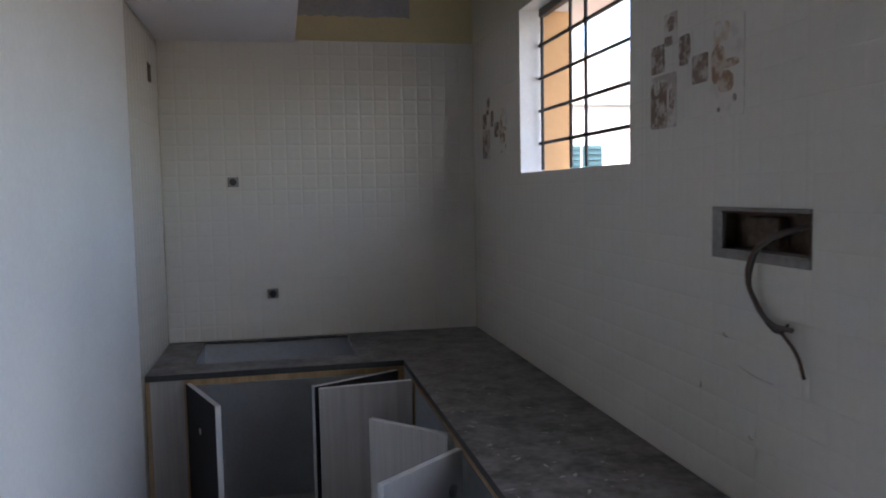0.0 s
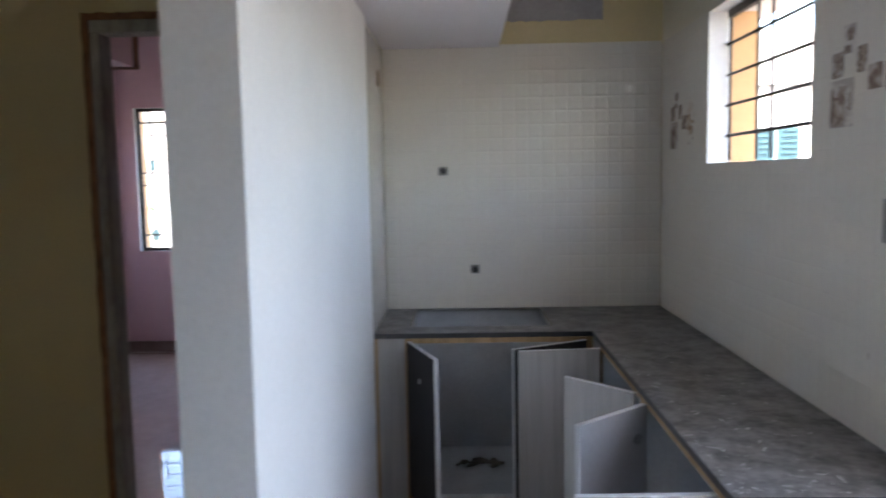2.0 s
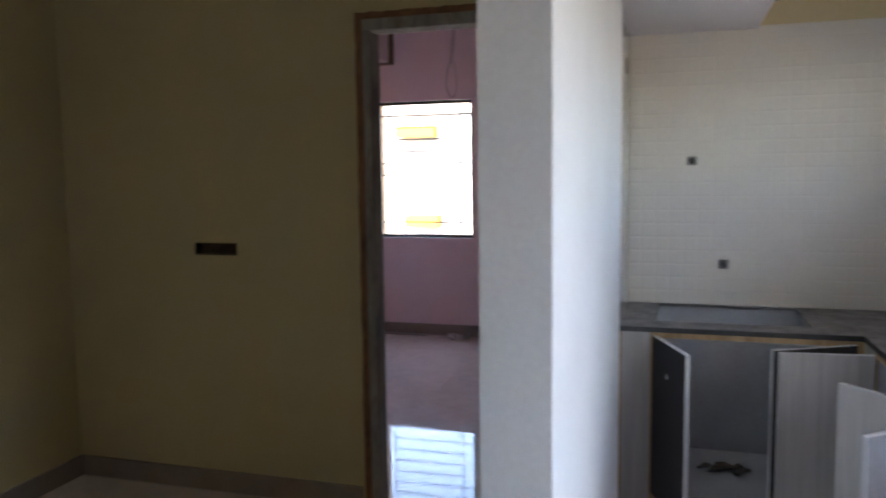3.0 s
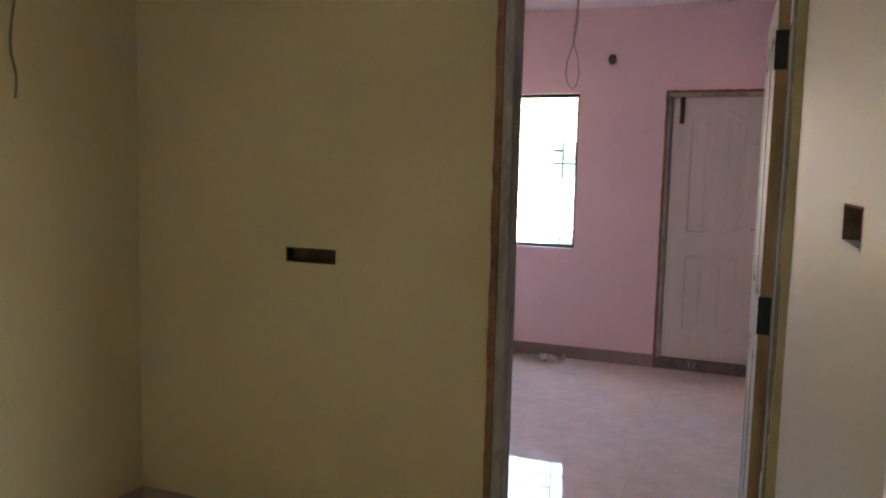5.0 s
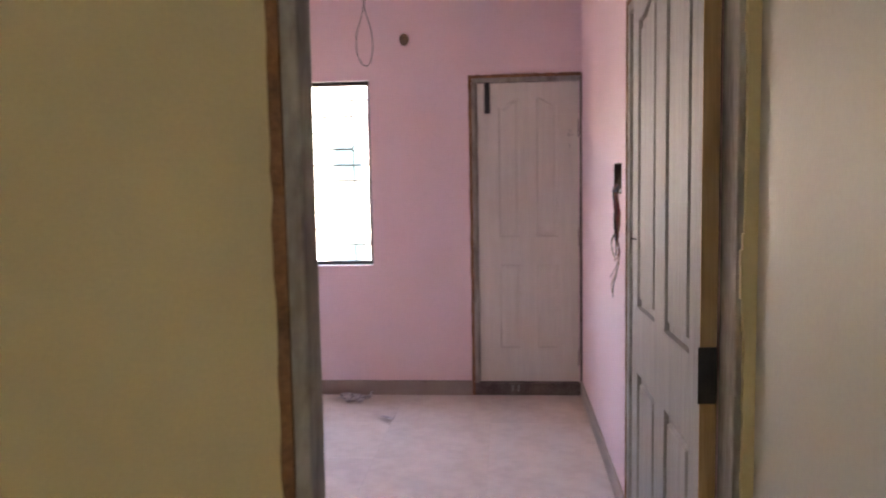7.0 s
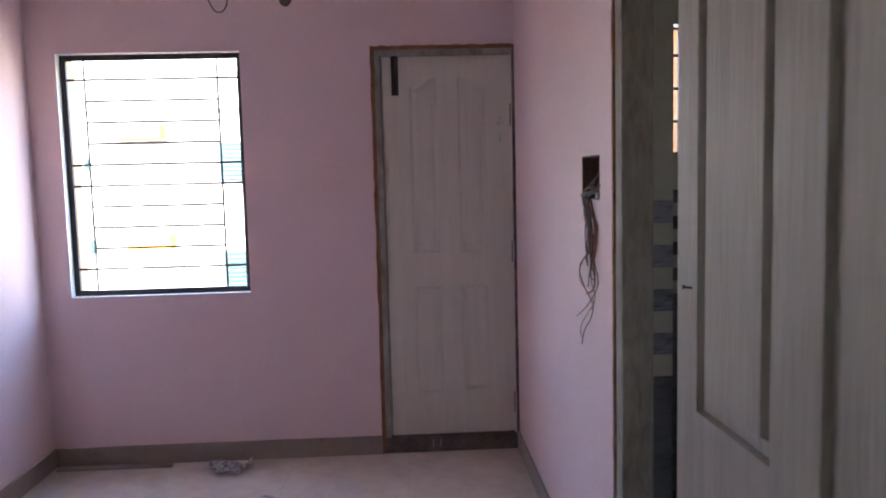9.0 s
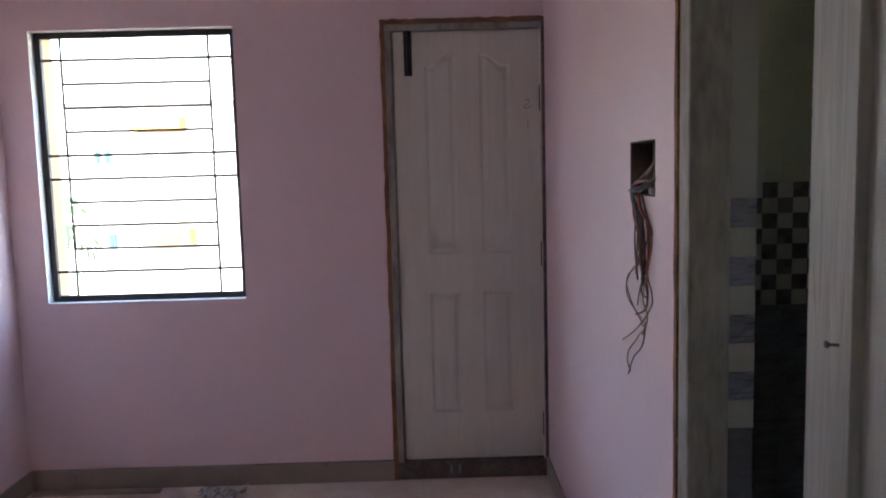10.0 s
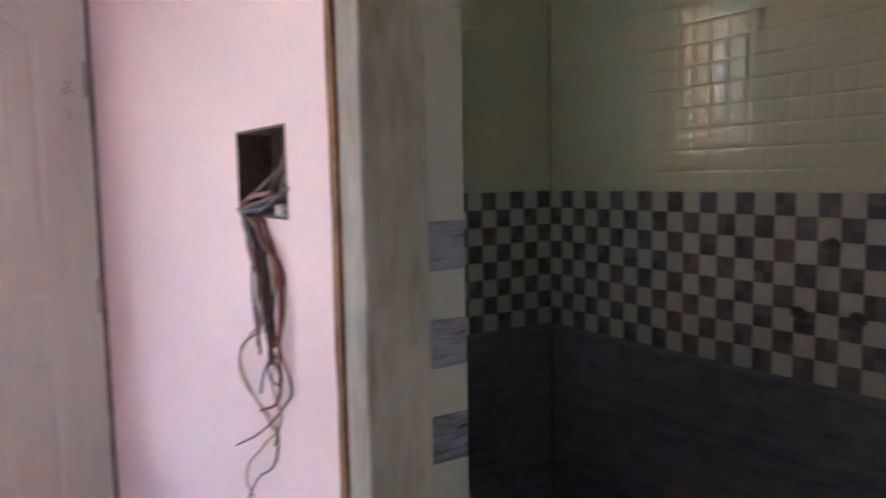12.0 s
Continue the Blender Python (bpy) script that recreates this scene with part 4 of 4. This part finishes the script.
def house(name, x0, y0, x1, y1, z1, face, wins, label, mats, trims=()):
    """A plain block with a parapet, windows with louvred shutters and yellow bands on the face towards the rooms."""
    e = empty(name, ((x0 + x1) / 2, (y0 + y1) / 2, -3.4), label, "house")
    inv = Matrix.Translation((-(x0 + x1) / 2, -(y0 + y1) / 2, 3.4))
    part("wall", box(x0, y0, -3.4, x1, y1, z1, m=inv), mats, e)
    part("parapet", box(x0 - 0.08, y0 - 0.08, z1, x1 + 0.08, y1 + 0.08, z1 + 0.9, m=inv), mats, e)
    for a0, a1, c0, c1 in wins:
        if face == "s":
            w = part("window", box(a0, y0 - 0.05, c0, a1, y0 + 0.02, c1, 0.01, m=inv), TEAL, e, "teal louvred window")
        else:
            w = part("window", box(x0 - 0.05, a0, c0, x0 + 0.02, a1, c1, 0.01, m=inv), TEAL, e, "teal louvred window")
        n = max(4, int((c1 - c0) / 0.09))
        for i in range(n):
            z = c0 + (i + 0.5) * (c1 - c0) / n
            if face == "s":
                part("louvre", box(a0 + 0.04, y0 - 0.09, z - 0.012, a1 - 0.04, y0 - 0.05, z + 0.022, m=inv), TEAL, w)
            else:
                part("louvre", box(x0 - 0.09, a0 + 0.04, z - 0.012, x0 - 0.05, a1 - 0.04, z + 0.022, m=inv), TEAL, w)
    for a0, a1, c0, c1, d in trims:
        if face == "s":
            part("sunshade", box(a0, y0 - d, c0, a1, y0, c1, m=inv), YELLOWFACADE, e, "yellow painted sunshade")
        else:
            part("sunshade", box(x0 - d, a0, c0, x0, a1, c1, m=inv), YELLOWFACADE, e, "yellow painted sunshade")
    return e


house("white_house", -14, 16.0, 1.5, 24, 3.0, "s", [(-3.74, -3.05, 1.5, 2.32), (-3.74, -3.05, -0.85, 0.02), (-6.74, -6.6, 1.78, 2.04), (-6.52, -6.4, 1.78, 2.04), (-6.54, -6.46, 0.04, 0.32), (-6.44, -6.38, 0.04, 0.32)],
      "white neighbouring house with yellow sunshades and teal windows", LIGHTFACADE, [(-5.84, -4.82, 2.4, 2.68, 0.4), (-5.62, -4.74, 0.1, 0.4, 0.4)])
house("east_house", 3.2, 10.0, 12, 16, 2.9, "s", [(6.0, 6.45, 1.45, 2.2), (6.5, 6.85, 1.45, 2.2)], "pale neighbouring house with a teal louvred window", LIGHTFACADE)
thing("sunshade_slab", box(KIT_E + OUT + 0.004, -1.15, 2.5, 3.27, 2.8, 2.62, 0.006), SOFFIT, "pale pinkish concrete slab projecting outside the kitchen window", "slab", S)
thing("wall_outer_fin", box(BATH_E + OUT + 0.004, 2.68, -3.4, 3.34, 2.8, 2.5), APRICOT, "apricot painted wall standing out beyond the kitchen window", "wall", S)
thing("balcony_floor", box(KIT_E + OUT + 0.01, -4.6, -0.2, KIT_E + OUT + 1.5, -1.2, -0.02, 0.01), CEMENT, "cement balcony floor outside the side doorway", "balcony", S)


def palm(place, h, seed, label):
    rnd = random.Random(seed)
    e = empty("palm_tree", place, label, "tree")
    bm = bmesh.new()
    prev = None
    for i in range(13):
        z, r = h * i / 12, 0.14 - 0.05 * i / 12 + (0.012 if i % 2 else 0)
        ring = [bm.verts.new((r * math.cos(a * math.pi / 5) + 0.1 * (i / 12) ** 2, r * math.sin(a * math.pi / 5), z)) for a in range(10)]
        if prev:
            for a in range(10):
                bm.faces.new((prev[a], prev[(a + 1) % 10], ring[(a + 1) % 10], ring[a]))
        prev = ring
    bm.faces.new(prev)
    part("trunk", bm, BARK, e)
    for f in range(14):
        az, up = f * 2.4 + rnd.uniform(-0.2, 0.2), rnd.uniform(0.1, 1.1)
        L = rnd.uniform(1.0, 1.4)
        bm = bmesh.new()
        pts = []
        for i in range(15):
            k = i / 14
            rr = L * k
            pts.append(Vector((0.1 + rr * math.cos(az) * (1 - 0.15 * k), rr * math.sin(az) * (1 - 0.15 * k), h + up * rr * 0.8 - 0.75 * rr * rr * 0.55)))
        for i in range(1, 15):
            d = (pts[i] - pts[i - 1]).normalized()
            s = d.cross(Vector((0, 0, 1))).normalized()
            for sg in (-1, 1):
                tip = pts[i] + sg * s * 0.38 * math.sin(math.pi * (0.15 + 0.8 * i / 14)) + d * 0.2 + Vector((0, 0, -0.12 - 0.1 * rnd.random()))
                a, c = bm.verts.new(pts[i] - d * 0.03), bm.verts.new(pts[i] + d * 0.035)
                mid = (pts[i] + tip) / 2 + Vector((0, 0, 0.03))
                m1, m2 = bm.verts.new(mid - d * 0.025), bm.verts.new(mid + d * 0.03)
                t = bm.verts.new(tip)
                bm.faces.new((a, c, m2, m1))
                bm.faces.new((m1, m2, t))
        part("frond", bm, LEAFG, e, "green feathered palm frond" if f == 0 else "")
    return e


palm((-4.85, 9.0, -3.4), 4.2, 3, "green palm tree standing between the houses")
palm((-5.0, 10.5, -3.4), 2.4, 8, "smaller green palm tree between the houses")


# ---- tiles, last ----
def cushion_tile(w, h, nx, ny, cell, rings=((0.003, 0.0004), (0.012, 0.0007))):
    """A glazed wall tile pressed into small square cushions with softly sloped rims, in x and z; its face looks to -y."""
    bm = bmesh.new()
    for i in range(nx):
        for k in range(ny):
            x0, z0 = i * cell, k * cell
            x1, z1 = min(w, x0 + cell), min(h, z0 + cell)
            if x1 - x0 < 0.002 or z1 - z0 < 0.002:
                continue
            prev = [bm.verts.new(p) for p in ((x0, 0, z0), (x1, 0, z0), (x1, 0, z1), (x0, 0, z1))]
            for s, lift in rings:
                s = min(s, (x1 - x0) * 0.3, (z1 - z0) * 0.3)
                p = [bm.verts.new(q) for q in ((x0 + s, -lift, z0 + s), (x1 - s, -lift, z0 + s), (x1 - s, -lift, z1 - s), (x0 + s, -lift, z1 - s))]
                for a in range(4):
                    bm.faces.new((prev[a], prev[(a + 1) % 4], p[(a + 1) % 4], p[a]))
                prev = p
            bm.faces.new(prev)
    bmesh.ops.remove_doubles(bm, verts=bm.verts, dist=0.00005)
    return bm


MESHES = {}


def tile_field(parent, a0, a1, z0, z1, place, mat, tw, th, cell, holes=(), name="tile", flip=False, rings=((0.003, 0.0004), (0.012, 0.0007))):
    """Covers the field with tiles of tw by th, cut at the field's ends and round openings. place(a, z) gives the pose of a tile's corner."""
    def minus(r, h):
        a, b, c, e = r
        p, q, s, t = max(a, h[0]), min(b, h[1]), max(c, h[2]), min(e, h[3])
        if p >= q or s >= t:
            return [r]
        return [x for x in ((a, p, c, e), (q, b, c, e), (p, q, c, s), (p, q, t, e)) if x[1] - x[0] > 0.013 and x[3] - x[2] > 0.013]

    for i in range(math.ceil((a1 - a0) / tw - 1e-6)):
        for k in range(math.ceil((z1 - z0) / th - 1e-6)):
            rects = [(a0 + i * tw, min(a1, a0 + (i + 1) * tw), z0 + k * th, min(z1, z0 + (k + 1) * th))]
            for h in holes:
                rects = [r for x in rects for r in minus(x, h)]
            for a, b, c, d in rects:
                if b - a < 0.013 or d - c < 0.013:
                    continue
                key = (round(b - a, 3), round(d - c, 3), cell, mat.name, rings)
                if key not in MESHES:
                    MESHES[key] = mesh_of(name, cushion_tile(b - a, d - c, math.ceil((b - a) / cell - 1e-6), math.ceil((d - c) / cell - 1e-6), cell, rings), mat)
                ob = new(name, MESHES[key])
                ob.parent = parent
                ob.matrix_basis = place(b if flip else a, c)


def on_north(y):
    return lambda a, z: Matrix.Translation((a, y, z))


def on_east(x):
    """For a wall that looks west."""
    return lambda a, z: Matrix.Translation((x, a, z)) @ Matrix.Rotation(-math.pi / 2, 4, "Z")


def on_west(x):
    """For a wall that looks east."""
    return lambda a, z: Matrix.Translation((x, a, z)) @ Matrix.Rotation(math.pi / 2, 4, "Z")


C = 0.0667
GLAZE = ((0.0012, 0.0003), (0.0032, 0.00062), (0.0062, 0.00094), (0.0092, 0.00115), (0.0125, 0.00127))
PILLOW = ((0.002, 0.0006), (0.006, 0.0012), (0.014, 0.0016))
wk_n, wk_e, wk_w = (bpy.data.objects[n] for n in ("wall_kitchen_north", "wall_kitchen_east", "wall_kitchen_west_tiled"))
T0, T1 = CTR_Z, 2.10
tile_field(wk_n, KIT_W, KIT_E, T0, 2.14, on_north(KIT_N + 0.002), KTILE, C * 6, C * 4, C, rings=GLAZE)
tile_field(wk_e, EDOOR[1], KIT_N, T0, LINTEL, on_east(KIT_E + 0.002), KTILE, C * 6, C * 4, C, [KWIN, (EBOX[0], EBOX[1] + 0.016, EBOX[2] - 0.016, EBOX[3] + 0.008)], flip=True)
tile_field(wk_w, 0.15, KIT_N, T0, T1 + 0.02, on_west(KIT_W - 0.002), KTILE, C * 6, C * 4, C, [(0.69, 0.76, 1.915, 1.995)])

# bathroom: pale tiles above, chequered band, dark tiles below
ba_n, ba_e = bpy.data.objects["wall_bath_north"], bpy.data.objects["wall_bath_east"]
B0, B1, Q = 0.938, 1.382, 0.0555
tile_field(ba_n, BATH_W, BATH_E, B1, 2.5, on_north(BATH_N + 0.002), BTILE, Q * 6, Q * 4, Q, [BAWIN], rings=PILLOW)
tile_field(ba_e, BATH_S, BATH_N, B1, 2.5, on_east(BATH_E + 0.002), BTILE, Q * 6, Q * 4, Q, flip=True, rings=PILLOW)
tile_field(ba_n, BATH_W, BATH_E, 0.0, B0, on_north(BATH_N + 0.002), BDARK, 0.3, 0.23, 0.3)
tile_field(ba_e, BATH_S, BATH_N, 0.0, B0, on_east(BATH_E + 0.002), BDARK, 0.3, 0.23, 0.3, flip=True)
for i in range(20):
    for k in range(8):
        dark = (i + k) % 2 == 1
        if i * Q + Q < BATH_E - BATH_W:
            tile_field(ba_n, BATH_E - (i + 1) * Q, BATH_E - i * Q, B0 + k * Q, B0 + (k + 1) * Q, on_north(BATH_N + 0.001), MOSAIC if dark else BANDPALE, Q, Q, Q, name="mosaic_tile")
for i in range(29):
    for k in range(8):
        dark = (i + k) % 2 == 0
        tile_field(ba_e, BATH_N - (i + 1) * Q, BATH_N - i * Q, B0 + k * Q, B0 + (k + 1) * Q, on_east(BATH_E + 0.001), MOSAIC if dark else BANDPALE, Q, Q, Q, name="mosaic_tile", flip=True)
ba_w = bpy.data.objects["wall_bedroom_east"]
tile_field(ba_w, 1.66, BATH_N, B1, 2.5, on_west(BATH_W - 0.004), BTILE, Q * 6, Q * 4, Q, rings=PILLOW)
tile_field(ba_w, 1.66, BATH_N, 0.0, B0, on_west(BATH_W - 0.004), BDARK, 0.3, 0.23, 0.3)
# plugged pipe mouths in the band
for y, z, k in ((1.887, 1.100, 1), (1.744, 1.104, 2), (1.813, 1.265, 3)):
    o = empty("water_outlet", (BATH_E, y, z), "dark plugged pipe mouth broken into the bathroom mosaic", "pipe outlet", group="bathroom outlets")
    b = bmesh.new()
    rnd = random.Random(k)
    bmesh.ops.create_cone(b, cap_ends=True, segments=11, radius1=0.019, radius2=0.017, depth=0.012, matrix=pose(-0.002, 0, 0, 0, 90, 0))
    for v in b.verts:
        v.co.y *= rnd.uniform(0.8, 1.25)
        v.co.z *= rnd.uniform(0.6, 1.0)
    part("broken_edge", b, DARKCEMENT, o, "ragged dark cement")
    b = bmesh.new()
    bmesh.ops.create_cone(b, cap_ends=True, segments=14, radius1=0.009, radius2=0.008, depth=0.022, matrix=pose(-0.006, 0.004, 0.003, 0, 90, 0))
    part("pipe_plug", b, IRON, o, "dark round plug")
# tiled reveal of the bathroom doorway
be = bpy.data.objects["wall_bedroom_east"]
RJ = 1.597
rx0, rx1 = BED_E + 0.084, BATH_W - 0.002
part("reveal_backing", box(rx0, RJ + 0.003, 0, BATH_W - 0.006, 1.631, LINTEL), GROUT, be)
for k in range(8):
    z = 1.384 - (k + 1) * 0.0595
    tile_field(be, rx0, rx1, z, z + 0.0595, on_north(RJ), BLUEGREY if k % 2 == 0 else BPALE, 0.2, 0.2, 0.2, name="reveal_tile")
tile_field(be, rx0, rx1, 1.384, LINTEL, on_north(RJ), BPALE, 0.2, 0.25, 0.25, name="reveal_tile")
tile_field(be, rx0, rx1, 0.0, 0.908, on_north(RJ), BDARK, 0.2, 0.23, 0.25, name="reveal_tile")

# printed picture tiles beside the kitchen window, flush on the glaze
def printed(name, tile, ink, scale, cover):
    """A picture print: soft inked shapes over the tile's glaze."""
    m = material(name, tile, 0.12, 0.3, scale, scale * 3, 0.01, tint=ink)
    for node in m.node_tree.nodes:
        if node.bl_idname == "ShaderNodeMapRange" and node.outputs[0].links[0].to_socket.name == "Factor":
            node.inputs["From Min"].default_value, node.inputs["From Max"].default_value = cover - 0.05, cover + 0.05
    return m


PRINT_A = printed("brown_food_print", (0.52, 0.46, 0.40), (0.21, 0.145, 0.115), 30, 0.53)
PRINT_B = printed("orange_food_print", (0.62, 0.53, 0.43), (0.34, 0.22, 0.14), 30, 0.50)
PRINT_C = printed("grey_food_print", (0.66, 0.615, 0.56), (0.45, 0.39, 0.35), 20, 0.5)
PRINT_D = printed("pale_orange_food_print", (0.71, 0.675, 0.615), (0.55, 0.40, 0.26), 13, 0.48)
PRINT_E = printed("grey_blue_print_ground", (0.725, 0.685, 0.61), (0.62, 0.58, 0.53), 18, 0.42)


def blot(a, c, w, h, square, lump, seed):
    """A flat printed patch between an ellipse and a square, with an uneven rim, standing on the wall at a along it and c up."""
    bm = bmesh.new()
    n = 48
    rows = []
    for i in range(n):
        q = 2 * math.pi * i / n
        cu, su = math.cos(q), math.sin(q)
        k = (abs(cu) ** square + abs(su) ** square) ** (-1 / square)
        k *= 1 + lump * noise.noise(Vector((cu * 1.7 + seed * 5.1, su * 1.7, seed)))
        rows.append((-(a + w / 2 + 0.5 * w * k * cu), c + h / 2 + 0.5 * h * k * su))
    front = [bm.verts.new((0.0003, y, z)) for y, z in rows]
    back = [bm.verts.new((0.0016, y, z)) for y, z in rows]
    bm.faces.new(front)
    for i in range(n):
        bm.faces.new((front[i], back[i], back[(i + 1) % n], front[(i + 1) % n]))
    bmesh.ops.recalc_face_normals(bm, faces=bm.faces)
    return bm


def picture_tiles(y):
    e = empty("picture_tile_set", (KIT_E, y, 1.592), "faint food photographs printed on the glazed wall tiles", "picture tile", group="printed picture tiles")
    for i, (a, c, w, h, mt, square, lump) in enumerate((
            (0.074, 0.192, 0.058, 0.074, PRINT_C, 60, 0.0), (0.088, 0.224, 0.034, 0.034, PRINT_A, 2.6, 0.12), (0.076, 0.194, 0.036, 0.02, PRINT_A, 6, 0.12),
            (0.010, 0.136, 0.064, 0.066, PRINT_A, 22, 0.03), (0.140, 0.136, 0.060, 0.070, PRINT_E, 60, 0.0), (0.142, 0.148, 0.05, 0.056, PRINT_A, 4.5, 0.06),
            (0.144, 0.137, 0.04, 0.012, PRINT_A, 6, 0.08), (0.200, 0.088, 0.062, 0.062, PRINT_A, 24, 0.03),
            (0.008, 0.004, 0.122, 0.126, PRINT_C, 60, 0.0), (0.008, 0.005, 0.080, 0.108, PRINT_A, 30, 0.02), (0.024, 0.084, 0.03, 0.036, PRINT_C, 2.4, 0.12), (0.098, 0.045, 0.026, 0.05, PRINT_A, 3, 0.14),
            (0.270, 0.006, 0.124, 0.2, PRINT_E, 60, 0.0), (0.278, 0.146, 0.064, 0.058, PRINT_D, 2.6, 0.2), (0.278, 0.075, 0.05, 0.082, PRINT_B, 3, 0.2), (0.302, 0.055, 0.056, 0.045, PRINT_B, 2.6, 0.2),
            (0.300, 0.104, 0.078, 0.018, PRINT_B, 3, 0.1), (0.30, 0.018, 0.012, 0.01, PRINT_A, 2, 0.1), (0.356, 0.034, 0.014, 0.016, PRINT_A, 2, 0.1))):
        bm = blot(a, c, w, h, square, lump, i)
        bmesh.ops.translate(bm, verts=bm.verts, vec=(-0.00005 * i, 0, 0))
        part("print", bm, mt, e)


picture_tiles(-0.829)
picture_tiles(0.768)

# thin scratches and chips on the glaze under the socket box
for i, pts in enumerate((((-1.158, 1.150), (-1.166, 1.146), (-1.176, 1.147)), ((-1.205, 1.094), (-1.235, 1.089), (-1.272, 1.083), (-1.325, 1.082)), ((-1.250, 0.960), (-1.257, 0.956), (-1.266, 0.957)), ((-1.070, 1.028), (-1.072, 1.021), (-1.069, 1.013)))):
    tube("scratch", [(KIT_E + 0.001, y, z) for y, z in pts], (0.0022, 0.0007, 0.0022, 0.0014)[i], SKIRT, wk_e)

# pencil marks on the balcony door
for pts in (((0.067, 1.668), (0.052, 1.672), (0.058, 1.652), (0.074, 1.639), (0.036, 1.645)), ((0.058, 1.582), (0.056, 1.565), (0.058, 1.546))):
    tube("pencil_mark", [(x, 0.0178, z) for x, z in pts], 0.0011, W_GREY, bl)

# bare primer above the tiles where the paint stops
pr = bmesh.new()
rp = random.Random(9)
n = 24
lo = [pr.verts.new((LOFT_X - 0.02 + (1.95 - LOFT_X + 0.02) * i / n, KIT_N + 0.0035, 2.25 + rp.uniform(-0.004, 0.006))) for i in range(n + 1)]
hi = [pr.verts.new((v.co.x, KIT_N + 0.0035, TOP)) for v in lo]
for i in range(n):
    pr.faces.new((lo[i], lo[i + 1], hi[i + 1], hi[i]))
thing("trim_primer_patch", pr, PRIMER, "bare grey primer patch high on the kitchen wall", "paint patch", S)

# floor of large polished tiles
fl = bpy.data.objects["floor"]
TL = 0.6
tile_me = mesh_of("floor_tile", box(0.0003, 0.0003, -0.008, TL - 0.0003, TL - 0.0003, 0.0, 0.0004), FLOORT)
for i in range(-4, 5):
    for k in range(-11, 6):
        x, y = BED_E - 0.6 + i * TL, BED_N - 0.6 + (k - 5) * TL
        x0, x1, y0, y1 = max(x, HALL_W), min(x + TL, KIT_E), max(y, HALL_S), min(y + TL, BED_N)
        if x1 - x0 < 0.02 or y1 - y0 < 0.02:
            continue
        ob = new("floor_tile", tile_me if (x1 - x0 > TL - 0.001 and y1 - y0 > TL - 0.001) else mesh_of("floor_tile", box(0.0003, 0.0003, -0.008, x1 - x0 - 0.0003, y1 - y0 - 0.0003, 0.0, 0.0004), FLOORT))
        ob.parent = fl
        ob.matrix_basis = Matrix.Translation((x0, y0, 0))
